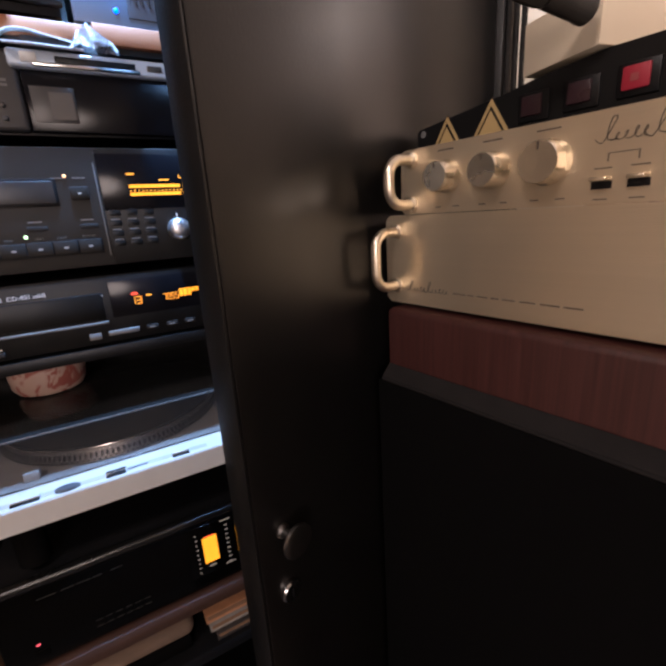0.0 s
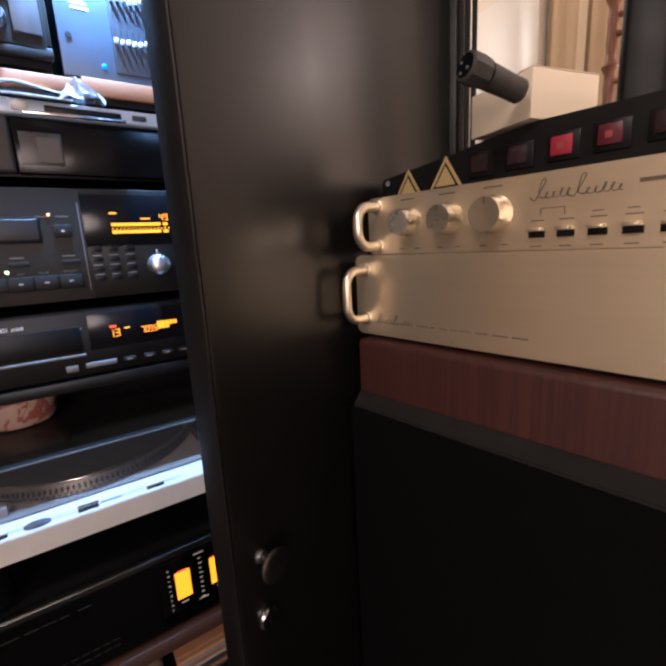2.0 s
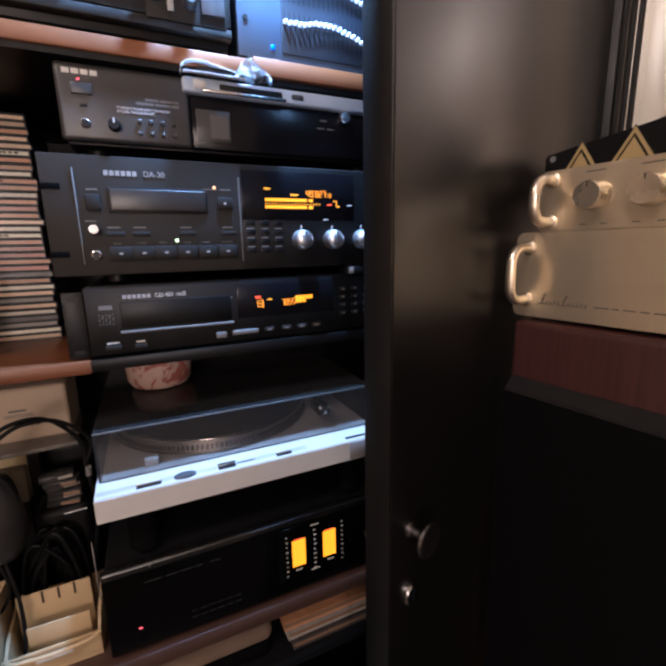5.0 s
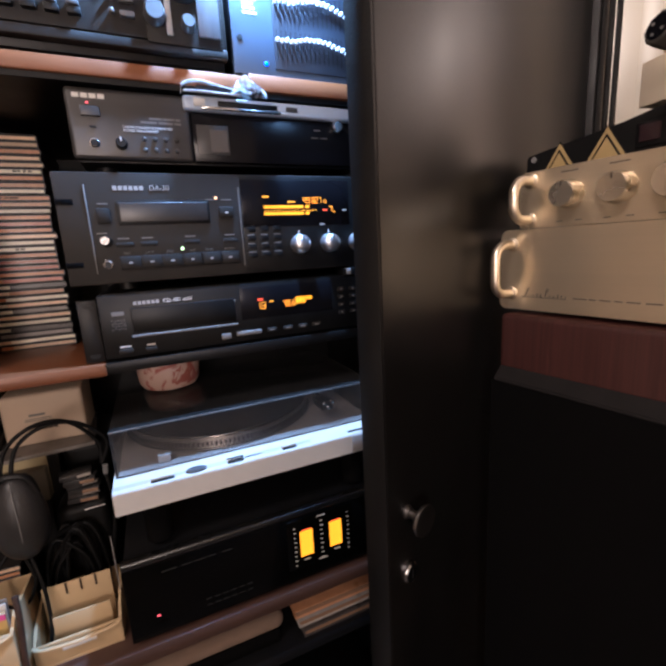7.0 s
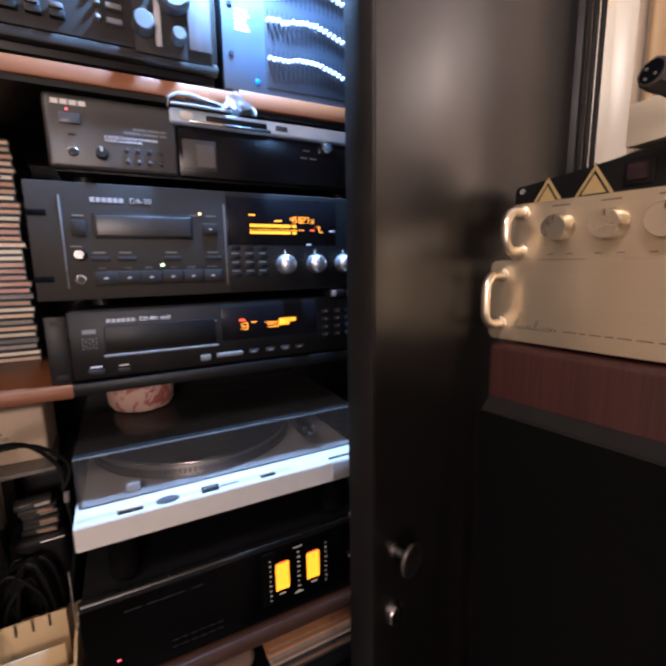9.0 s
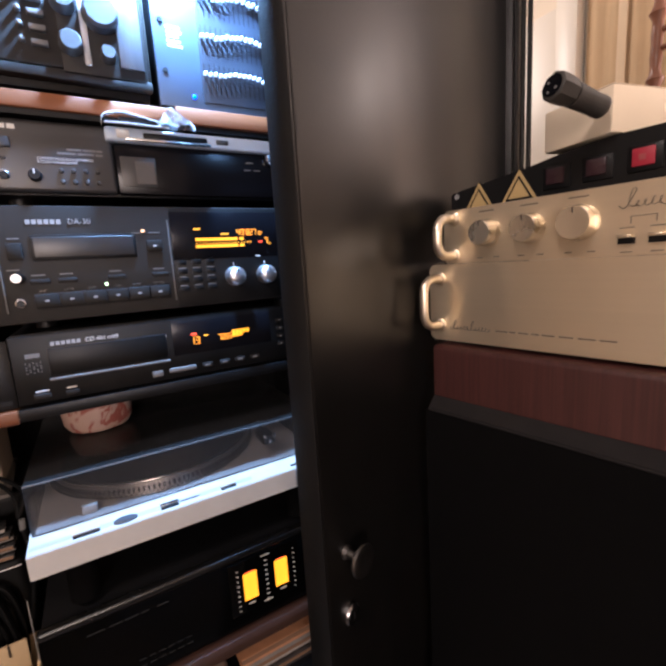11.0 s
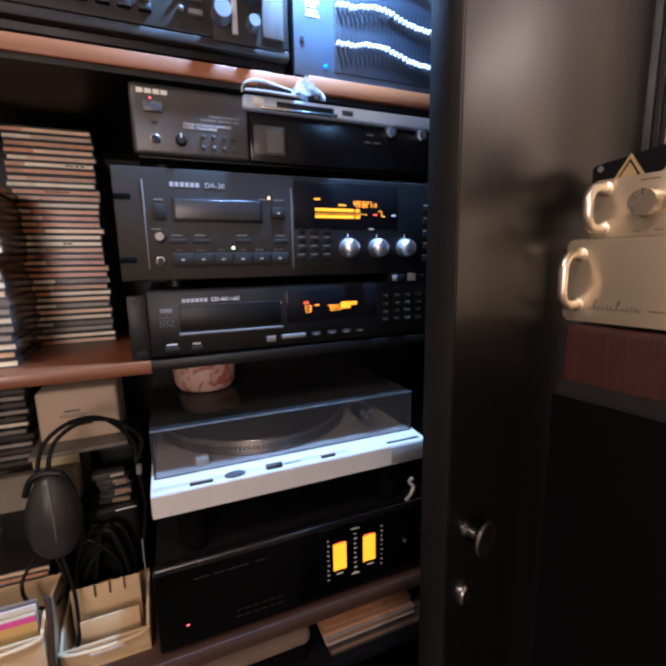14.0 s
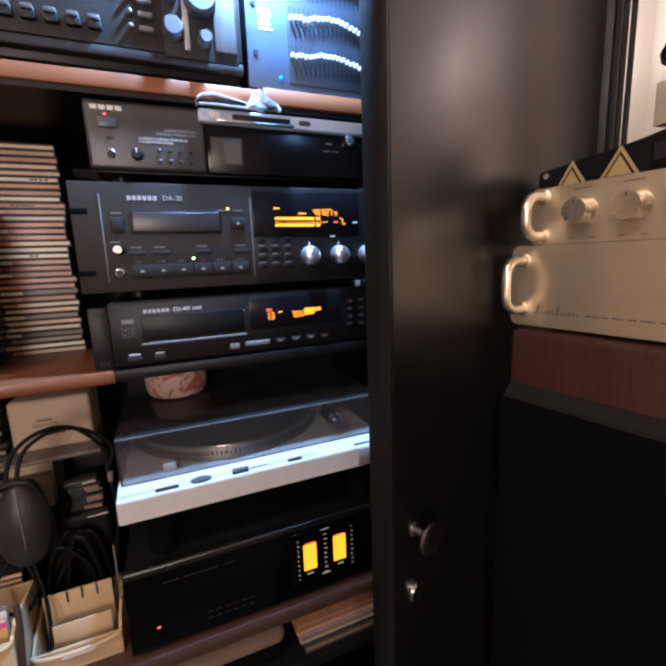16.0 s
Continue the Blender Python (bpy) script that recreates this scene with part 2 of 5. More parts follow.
def sweep(bm, points, r, n=10, closed=False):
    """A round bar or cable along points."""
    pts = [Vector(p) for p in points]
    rings = []
    a = None
    for i, p in enumerate(pts):
        d = (pts[(i + 1) % len(pts)] if closed else pts[min(i + 1, len(pts) - 1)]) - (pts[i - 1] if closed else pts[max(i - 1, 0)])
        d.normalize()
        if a is None:
            a = d.cross(Vector((0.13, 0.21, 0.97)) if abs(d.z) < 0.9 else Vector((1, 0, 0)))
        a = a - d * a.dot(d)
        a.normalize()
        b = d.cross(a)
        rings.append([bm.verts.new(p + r * (math.cos(2 * math.pi * k / n) * a + math.sin(2 * math.pi * k / n) * b)) for k in range(n)])
    for a, b in list(zip(rings, rings[1:])) + ([(rings[-1], rings[0])] if closed else []):
        for k in range(n):
            bm.faces.new((a[k], a[(k + 1) % n], b[(k + 1) % n], b[k]))
    if not closed:
        bm.faces.new(rings[0][::-1])
        bm.faces.new(rings[-1])
    bmesh.ops.recalc_face_normals(bm, faces=bm.faces)
    return bm


def arc(points, per=8):
    """A smooth line through points."""
    pts = [Vector(p) for p in points]
    out = []
    for i in range(len(pts) - 1):
        a, b, c, d = pts[max(i - 1, 0)], pts[i], pts[i + 1], pts[min(i + 2, len(pts) - 1)]
        for k in range(per):
            t = k / per
            out.append(0.5 * (2 * b + (c - a) * t + (2 * a - 5 * b + 4 * c - d) * t * t + (3 * b - a - 3 * c + d) * t ** 3))
    return out + [pts[-1]]


def part(name, bm, material, parent=None, label="", smooth=True):
    me = bpy.data.meshes.new(name)
    bm.to_mesh(me)
    bm.free()
    me.materials.append(material)
    if smooth:
        for f in me.polygons:
            f.use_smooth = True
        me.set_sharp_from_angle(angle=radians(35))
    ob = new(name, me)
    if parent:
        ob.parent = parent
    if label:
        ob["label"] = label
    return ob


def thing(name, at, rz, label, category, group="", kind=""):
    ob = new(name)
    ob.empty_display_size = 0.02
    ob.matrix_world = pose(*at, 0, 0, rz)
    return tagged(ob, label, category, group, kind)


def pbox(name, parent, m, x0, y0, z0, x1, y1, z1, r=0.0, label="", seg=2):
    return part(name, box(bmesh.new(), x0, y0, z0, x1, y1, z1, r, seg), m, parent, label)


def pturn(name, parent, m, profile, axis, at, label="", n=32, wave=0.0, teeth=0):
    return part(name, lathe(bmesh.new(), profile, axis, at, n, wave, teeth), m, parent, label)


def solid(name, parent, m, boxes, label=""):
    """Small printed or lit marks that belong together."""
    bm = bmesh.new()
    for b in boxes:
        box(bm, *b)
    return tagged(part(name, bm, m, parent, label), kind="stuff" if len(boxes) > 1 else "")


def words(name, text, size, m, parent, x, y, z, label="", depth=0.0003):
    """Raised lettering on a front that faces -y."""
    cu = bpy.data.curves.new(name, "FONT")
    cu.body, cu.size, cu.extrude = text, size, depth
    tmp = new(name, cu)
    me = bpy.data.meshes.new_from_object(tmp.evaluated_get(bpy.context.evaluated_depsgraph_get()))
    bpy.data.objects.remove(tmp)
    me.transform(Matrix.Translation((x, y, z)) @ Matrix.Rotation(radians(90), 4, "X"))
    me.materials.clear()
    me.materials.append(m)
    ob = new(name, me)
    ob.parent = parent
    if label:
        ob["label"] = label
    return ob


SEG = {"0": "abcdef", "1": "bc", "2": "abged", "3": "abgcd", "4": "fgbc", "5": "afgcd", "6": "afgedc", "7": "abc", "8": "abcdefg", "9": "abcdfg", "-": "g"}


def digits(text, x, y, z, w, h, gap):
    """Blocks of a seven-segment number, from its lower left corner."""
    out, t = [], 0.16 * w
    for ch in text:
        spans = {"a": (0, h - t, w, h), "d": (0, 0, w, t), "g": (0, h / 2 - t / 2, w, h / 2 + t / 2), "f": (0, h / 2, t, h), "e": (0, 0, t, h / 2), "b": (w - t, h / 2, w, h), "c": (w - t, 0, w, h / 2)}
        for s in SEG.get(ch, ""):
            a, b, c, d = spans[s]
            out.append((x + a, y - 0.0006, z + b, x + c, y, z + d))
        x += gap
    return out


# ---- the room ----
def slab(name, label, m, *b):
    ob = part(name, box(bmesh.new(), *b), m)
    return tagged(ob, label, name.split("_")[0], kind="structure")


slab("floor", "brown carpeted floor of the room", FLOORM, -2.4, -2.6, -0.1, 3.4, 2.4, 0)
slab("ceiling", "white painted ceiling of the room", CEILM, -2.4, -2.6, 2.5, 3.4, 2.4, 2.6)
slab("wall_south", "cream painted wall behind the walk", WALL, -2.4, -2.75, 0, 3.4, -2.6, 2.5)
slab("wall_west", "cream painted side wall", WALL, -2.55, -2.6, 0, -2.4, 2.4, 2.5)
slab("wall_north", "cream painted wall behind the shelving", WALL, -2.4, 2.4, 0, 3.4, 2.55, 2.5)
slab("wall_east", "cream painted wall of the bright hall", WALL, 3.4, -2.6, 0, 3.55, 2.4, 2.5)
slab("wall_hall", "warm lit cream wall seen past the cabinet door", WALL, 1.60, 0.40, 0, 1.70, 1.9, 2.5)

# ---- shelving that holds the rack ----
unit = thing("shelf_unit", (0, 0, 0), 0, "tall black shelf unit with orange-brown varnished shelves", "shelf unit")
pbox("back_panel", unit, BLACK, -0.80, 1.02, 0.0, 0.33, 1.04, 2.1)
pbox("side_panel", unit, BLACK, 0.325, 0.60, 0.0, 0.345, 1.02, 2.1, 0.001)
pbox("side_panel", unit, BLACK, -0.82, 0.60, 0.0, -0.80, 1.02, 2.1, 0.001)
pbox("shelf", unit, PINE, -0.80, 0.600, 1.3635, 0.325, 1.02, 1.381, 0.002, "orange-brown varnished wooden shelf")
pbox("shelf", unit, BOARD, -0.80, 0.598, 1.019, -0.150, 1.02, 1.034, 0.002, "brown varnished wooden shelf")
# the board's shade under the CD player is put into this black colour
pbox("shaded_shelf", unit, DARKER, -0.1498, 0.601, 1.020, 0.325, 1.02, 1.034, 0.001, "shelf under the CD player, its shade painted black")
pbox("shelf_end", unit, PINE, 0.062, 0.595, 1.3632, 0.325, 0.5998, 1.3825, 0.001, "paler orange-brown shelf lipping")
pbox("under_panel", unit, BLACK, -0.80, 0.603, 1.357, 0.325, 1.02, 1.3633, 0.0)
pbox("shelf", unit, mat("dark_brown_board", (0.066, 0.034, 0.024), 0.45, 0, 0.3, 9, 0.1, 120, stretch=(1, 8, 8)), -0.80, 0.570, 0.612, 0.325, 1.02, 0.636, 0.002, "dark brown varnished wooden shelf")
pbox("shelf", unit, BLACK, -0.80, 0.585, 0.492, 0.325, 1.02, 0.514, 0.002)
pbox("shelf", unit, BLACK, -0.80, 0.600, 1.66, 0.325, 1.02, 1.68, 0.002)
pbox("plinth", unit, BLACK, -0.80, 0.62, 0.0, 0.325, 1.02, 0.08, 0.001)


# ---- minidisc deck under the top shelf ----
def minidisc_deck():
    d = thing("minidisc_deck", (-0.147, 0.610, 1.2635), 0, "grey and black minidisc deck with loading slot on the tape deck", "audio deck")
    pbox("body", d, BLACK, 0.004, 0.012, 0.012, 0.426, 0.28, 0.088, 0.001)
    bm = bmesh.new()
    box(bm, 0, 0, 0.014, 0.134, 0.013, 0.0915, 0.0048, 4)
    part("front_panel", bm, SONYG, d, "grey brushed front panel")
    pbox("display_panel", d, GLASSY, 0.1345, 0.001, 0.014, 0.430, 0.013, 0.074, 0.002, "glossy black display panel")
    bm = bmesh.new()
    box(bm, 0.127, -0.008, 0.0735, 0.430, 0.013, 0.0905, 0.0034, 4)
    # silvery bezel; the LED's blue light is put into its base colour
    part("bezel", bm, mat("blue_lit_bezel", (0.50, 0.58, 0.70), 0.34, 0.05, 0.06, 30, 0.05, 500), d, "silvery rounded loading bezel")
    pbox("slot", d, BLACK, 0.1685, -0.0092, 0.079, 0.246, -0.0065, 0.0855, 0.001)
    pbox("slot_lip", d, STEEL, 0.148, -0.0118, 0.0745, 0.250, -0.007, 0.078, 0.001, "polished lip below the slot")
    pbox("eject_button", d, PRINT, 0.139, -0.0098, 0.0775, 0.153, -0.007, 0.0870, 0.001, "white square button")
    pbox("side_button", d, SONYG, 0.258, -0.0100, 0.079, 0.274, -0.007, 0.085, 0.001)
    pbox("display_glass", d, mat("grey_display_glass", (0.050, 0.046, 0.044), 0.36, 0.0, 0.2, 30, 0.0), 0.1400, 0.0000, 0.0235, 0.1800, 0.0012, 0.0585, 0.0004, "greyish display glass")
    # a reflection in the glossy display, painted as a fixed pale patch
    pbox("reflection_patch", d, mat("painted_reflection", (0.105, 0.095, 0.088), 0.4, 0.0, 0.2, 60, 0.0), 0.1560, -0.0004, 0.0268, 0.1780, -0.0001, 0.0535, 0.0, "pale reflection painted on the display")
    solid("logo_bar", d, PRINT, [(0.008 + 0.0086 * k + o, -0.0006, 0.0795 + q, 0.008 + 0.0086 * k + o + w, 0.0002, 0.0795 + q + h) for k in range(4) for o, q, w, h in ((0, 0, 0.0070, 0.0050),)])
    pbox("power_button", d, SONYG, 0.014, -0.003, 0.060, 0.034, 0.001, 0.071, 0.001)
    pbox("standby_led", d, REDLED, 0.021, -0.001, 0.074, 0.0235, 0.001, 0.0755)
    pbox("timer_switch", d, BLACK, 0.021, -0.002, 0.048, 0.028, 0.001, 0.050)
    pturn("headphone_jack", d, STEEL, [(0.0052, 0.001), (0.0052, -0.0018), (0.0042, -0.0024), (0.0032, -0.0018)], "y", (0.024, 0, 0.031))
    pturn("jack_hole", d, BLACK, [(0.0037, 0.0), (0.0037, -0.0027), (0.001, -0.0027)], "y", (0.024, 0, 0.031))
    pturn("level_knob", d, BLACK, [(0.0062, 0.001), (0.006, -0.009), (0.005, -0.011)], "y", (0.052, 0, 0.031))
    pbox("knob_mark", d, PRINT, 0.0513, -0.0116, 0.032, 0.0527, -0.0109, 0.037)
    for r in range(2):
        for c in range(4):
            pturn("button", d, SONYG, [(0.0026, 0.001), (0.0025, -0.0025), (0.0016, -0.0033)], "y", (0.0775 + 0.0122 * c, 0, 0.0380 - 0.0125 * r), n=14)
    for z, x0, x1, m in ((0.0605, 0.086, 0.122, GREYPRINT), (0.056, 0.076, 0.122, GREYPRINT)):
        solid("print_bar", d, m, [(a, -0.0004, z, b, 0.0002, z + 0.0024) for a, b in ((x0, x0 + 0.4 * (x1 - x0)), (x0 + 0.44 * (x1 - x0), x0 + 0.8 * (x1 - x0)), (x0 + 0.83 * (x1 - x0), x1))])
    words("function_lettering", "CURRENT PULSE D/A CONVERTER", 0.0036, PRINT, d, 0.056, -0.0004, 0.0496, "white lettering")
    words("function_lettering", "R-CORE TRANSFORMER", 0.0036, PRINT, d, 0.056, -0.0004, 0.0458, "white lettering")
    for x in (0.335, 0.386):
        pturn("jog_knob", d, STEEL, [(0.0085, 0.001), (0.0080, -0.006), (0.0060, -0.0085), (0.003, -0.0088)], "y", (x, 0, 0.066), "bright turned knob", 28)
    for x, z in ((0.30, 0.06), (0.31, 0.05), (0.296, 0.05)):
        pbox("print_bar", d, GREYPRINT, x, 0.0004, z, x + 0.010, 0.0014, z + 0.0014)
    for x in (0.03, 0.38):
        pturn("foot", d, BLACK, [(0.012, 0), (0.012, 0.013)], "z", (x, 0.05, 0), n=20)
    for x in (0.03, 0.38):
        pturn("foot", d, BLACK, [(0.012, 0), (0.012, 0.013)], "z", (x, 0.22, 0), n=20)


minidisc_deck()


# ---- digital tape deck ----
def tape_deck():
    d = thing("tape_deck", (-0.173, 0.604, 1.122), 0, "graphite rack tape deck with amber display and three steel knobs", "audio deck")
    pbox("body", d, BLACK, 0.022, 0.0065, 0.012, 0.460, 0.34, 0.136, 0.001)
    bm = bmesh.new()
    box(bm, 0, 0, 0.010, 0.482, 0.006, 0.140, 0.0015)
    part("front_panel", bm, DARK, d, "graphite painted front panel with rack ears")
    for x in (0.004, 0.464):
        for z in (0.031, 0.103):
            pbox("rack_slot", d, CLOTH, x - 0.0042, -0.0006, z, x + 0.014, 0.001, z + 0.0065, 0.0003)
    pbox("ridge", d, GREYPRINT, 0.0304, -0.0014, 0.023, 0.0318, 0.0005, 0.126, 0.0005)
    pbox("ridge", d, GREYPRINT, 0.2089, -0.0014, 0.021, 0.2103, 0.0005, 0.124, 0.0005)
    pbox("display_window", d, GLASSY, 0.2125, -0.0012, 0.072, 0.372, 0.0005, 0.134, 0.001, "glossy black display window")
    pbox("meter_panel", d, DARKER, 0.2125, -0.0008, 0.0115, 0.4795, 0.0004, 0.1385, 0.001)
    pbox("power_button", d, KEY, 0.040, -0.0035, 0.081, 0.054, 0.001, 0.099, 0.0012)
    pbox("tray_frame", d, BLACK, 0.062, -0.0012, 0.0790, 0.170, 0.001, 0.1080, 0.0015)
    bm = bmesh.new()
    box(bm, 0.064, -0.0030, 0.0815, 0.168, 0.001, 0.1055, 0.0015, 3)
    part("cassette_door", bm, mat("smoked_door", (0.026, 0.025, 0.025), 0.34, 0.0, 0.1, 20, 0.03, 300), d, "smooth dark cassette door")
    pbox("eject_button", d, KEY, 0.182, -0.0035, 0.085, 0.200, 0.001, 0.099, 0.0012)
    pbox("eject_mark", d, PRINT, 0.1895, -0.0038, 0.091, 0.1925, -0.0033, 0.0925)
    for x0, x1, z in ((0.166, 0.179, 0.1075), (0.186, 0.199, 0.1075), (0.042, 0.053, 0.1035), (0.037, 0.048, 0.0695)):
        pbox("print_bar", d, GREYPRINT, x0, -0.0004, z, x1, 0.0003, z + 0.0014)
    pturn("power_led", d, WARMLED, [(0.0017, 0.0), (0.0015, -0.0012), (0.0006, -0.0018)], "y", (0.1795, 0, 0.1105), n=12)
    words("model_lettering", "DA-30", 0.0085, SOFTPRINT, d, 0.101, -0.0004, 0.1195)
    solid("logo_bar", d, SOFTPRINT, [(0.061 + 0.0058 * k + o, -0.0004, 0.1195 + q, 0.061 + 0.0058 * k + o + w, 0.0002, 0.1195 + q + h) for k in range(6) for o, q, w, h in ((0, 0, 0.0044, 0.0052),)])
    pturn("phones_knob", d, DARKCHROME, [(0.0062, 0.001), (0.006, -0.009), (0.0048, -0.0108)], "y", (0.045, 0, 0.061), "small steel knob", 24)
    pturn("phones_jack", d, STEEL, [(0.0052, 0.001), (0.0052, -0.0014), (0.0042, -0.002)], "y", (0.044, 0, 0.033), n=24)
    pturn("jack_hole", d, BLACK, [(0.0038, 0.0), (0.0038, -0.0022), (0.001, -0.0022)], "y", (0.044, 0, 0.033), n=20)
    pbox("key_bed", d, BLACK, 0.0572, -0.0006, 0.0256, 0.2034, 0.001, 0.0424, 0.0004)
    for k, name in enumerate(("REW", "F FWD", "STOP", "PLAY", "PAUSE", "RECORD")):
        x = 0.058 + 0.0243 * k
        pbox("transport_key", d, KEY, x, -0.0030, 0.0265, x + 0.0225, 0.001, 0.0415, 0.0007)
        pbox("key_mark", d, SOFTPRINT, x + 0.0090, -0.0033, 0.033, x + 0.0132, -0.0028, 0.0350)
        words("key_lettering", name, 0.0034, GREYPRINT, d, x + (0.0085 if k == 3 else 0.0045), -0.0004, 0.0442)
    for x in (0.056, 0.083, 0.134, 0.184):
        pbox("mode_key", d, KEY, x, -0.002, 0.0535, x + 0.019, 0.001, 0.0585, 0.0008)
        pbox("print_bar", d, GREYPRINT, x + 0.002, -0.0004, 0.0625, x + 0.015, 0.0003, 0.064)
    pturn("play_led", d, GREENLED, [(0.0019, 0.0), (0.0017, -0.001), (0.0006, -0.0016)], "y", (0.131, 0, 0.048), n=12)
    for r in range(4):
        for c in range(3):
            x, z = 0.2155 + 0.0185 * c, 0.031 + 0.0115 * r
            pbox("number_key", d, DARKER, x, -0.0016, z, x + 0.0125, 0.0, z + 0.0064, 0.0003)
            pbox("print_bar", d, GREYPRINT, x + 0.001, -0.0012, z + 0.0072, x + 0.0105, -0.0007, z + 0.0084)
    y = -0.0013
    solid("level_bar", d, YELLOW, [(x0, y - 0.0006, z, x1, y, z + 0.0036) for z in (0.0963, 0.0874) for x0, x1 in ((0.2425, 0.3000), (0.3030, 0.3088))], "lit amber level bars")
    solid("level_scale", d, AMBER, [(0.2430 + 0.0044 * k, y - 0.0006, 0.0924, 0.2430 + 0.0044 * k + 0.0018, y, 0.0938) for k in range(18)])
    solid("red_scale", d, REDSEG, [(0.3305, y - 0.0006, 0.0923, 0.3368, y, 0.0940)])
    solid("counter_digits", d, AMBER, digits("49", 0.2996, y, 0.1028, 0.0044, 0.0080, 0.0058) + digits("827", 0.3132, y, 0.1028, 0.0042, 0.0080, 0.0053) + digits("13", 0.3295, y, 0.1028, 0.0028, 0.0052, 0.0037) + digits("7", 0.3395, y, 0.0905, 0.0052, 0.0080, 0.008), "amber counter digits")
    solid("lit_label", d, AMBER, [(0.2415, y - 0.0006, 0.1108, 0.2500, y, 0.1126), (0.2770, y - 0.0006, 0.1040, 0.2880, y, 0.1056), (0.3460, y - 0.0006, 0.0900, 0.3490, y, 0.0914)])
    solid("lit_label", d, PRINT, [(0.3610, y - 0.0006, 0.0918, 0.3680, y, 0.0934)])
    solid("print_bar", d, PRINT, [(0.324, -0.0018, 0.0725, 0.331, -0.0012, 0.074)])
    for x in (0.291, 0.337, 0.383):
        k = pturn("level_knob", d, KNOBSTEEL, [(0.0136, -0.0008), (0.0136, -0.003), (0.0131, -0.0042), (0.0126, -0.0125), (0.0112, -0.0162), (0.0080, -0.0188), (0.003, -0.0192)], "y", (x, 0, 0.0465), "bright turned steel knob", 40)
        part("pointer", box(bmesh.new(), x - 0.0006, -0.0203, 0.0525, x + 0.0006, -0.0185, 0.0575), BLACK, k)
        pbox("print_bar", d, PRINT, x - 0.0006, -0.0012, 0.061, x + 0.0006, -0.0007, 0.066)
    for r in range(5):
        z = 0.026 + 0.0185 * r
        pbox("slide_switch", d, BLACK, 0.416, -0.0030, z, 0.430, 0.0, z + 0.005, 0.0006)
        pbox("print_bar", d, GREYPRINT, 0.416, -0.0012, z + 0.008, 0.430, -0.0007, z + 0.0094)
    for x in (0.06, 0.40):
        for yy in (0.05, 0.28):
            pturn("foot", d, BLACK, [(0.011, 0), (0.011, 0.0125)], "z", (x, yy, 0), n=18)


tape_deck()


# ---- CD player ----
def cd_player():
    d = thing("cd_player", (-0.171, 0.606, 1.034), 0, "black rack CD player with amber track display, on the brown shelf", "audio deck")
    pbox("body", d, BLACK, 0.024, 0.0065, 0.004, 0.458, 0.30, 0.085, 0.001)
    pbox("rack_bracket", d, BLACK, 0.0, 0.001, 0.002, 0.0215, 0.006, 0.080, 0.001)
    pbox("rack_bracket", d, BLACK, 0.4605, 0.001, 0.002, 0.482, 0.006, 0.080, 0.001)
    for x in (0.006, 0.466):
        for z in (0.007, 0.070):
            pbox("rack_slot", d, DARKER, x, 0.0003, z, x + 0.011, 0.0016, z + 0.005)
    pbox("front_panel", d, DARKER, 0.022, -0.002, 0.0035, 0.460, 0.006, 0.084, 0.002, "satin black front panel")
    pbox("display_window", d, GLASSY, 0.196, -0.0032, 0.034, 0.335, -0.001, 0.079, 0.001)
    pbox("tray", d, DARKER, 0.058, -0.0045, 0.034, 0.188, -0.001, 0.066, 0.0012, "black disc tray door")
    pbox("tray_edge", d, GREYPRINT, 0.056, -0.0052, 0.0285, 0.190, -0.001, 0.0315, 0.001)
    pbox("bright_strip", d, PRINT, 0.112, -0.0034, 0.0615, 0.189, -0.0015, 0.0640, 0.0006)
    words("model_lettering", "CD-401 mkII", 0.0068, PRINT, d, 0.097, -0.0024, 0.0695)
    solid("logo_bar", d, SOFTPRINT, [(0.062 + 0.0053 * k + o, -0.0024, 0.0695 + q, 0.062 + 0.0053 * k + o + w, -0.0018, 0.0695 + q + h) for k in range(6) for o, q, w, h in ((0, 0, 0.0040, 0.0044),)])
    pbox("badge", d, GREYPRINT, 0.036, -0.0026, 0.058, 0.050, -0.0018, 0.063)
    solid("print_dots", d, GREYPRINT, [(0.035 + 0.0035 * (k % 5), -0.0024, 0.040 + 0.0035 * (k // 5) + 0.001 * (k % 2), 0.0362 + 0.0035 * (k % 5), -0.0018, 0.0412 + 0.0035 * (k // 5) + 0.001 * (k % 2)) for k in range(20)])
    for x, z, w in ((0.040, 0.017, 0.013), (0.071, 0.016, 0.010)):
        pbox("print_bar", d, PRINT, x, -0.0025, z, x + w, -0.0018, z + 0.0016)
        pbox("small_key", d, KEY, x - 0.002, -0.0045, z - 0.008, x + w + 0.002, -0.001, z - 0.002, 0.0008)
    pbox("open_key", d, GREYPRINT, 0.166, -0.0048, 0.0105, 0.179, -0.001, 0.0185, 0.001, "grey open key")
    pbox("wide_key", d, GREYPRINT, 0.187, -0.0045, 0.0125, 0.222, -0.001, 0.0185, 0.001)
    for x in (0.231, 0.255, 0.278, 0.300):
        pbox("transport_key", d, KEY, x, -0.0045, 0.0125, x + 0.014, -0.001, 0.0185, 0.001)
        pbox("key_mark", d, GREYPRINT, x + 0.003, -0.0048, 0.0145, x + 0.010, -0.0042, 0.0165)
    y = -0.0033
    solid("track_digits", d, AMBER, digits("13", 0.218, y, 0.047, 0.0055, 0.0095, 0.0072), "amber track digits")
    solid("lit_label", d, REDSEG, [(0.2200, y - 0.0006, 0.0592, 0.2275, y, 0.0618)])
    solid("lit_label", d, AMBER, [(0.2365, y - 0.0006, 0.056, 0.2430, y, 0.0574)])
    solid("time_digits", d, AMBER, digits("7055", 0.2565, y, 0.0474, 0.0040, 0.0080, 0.0049))
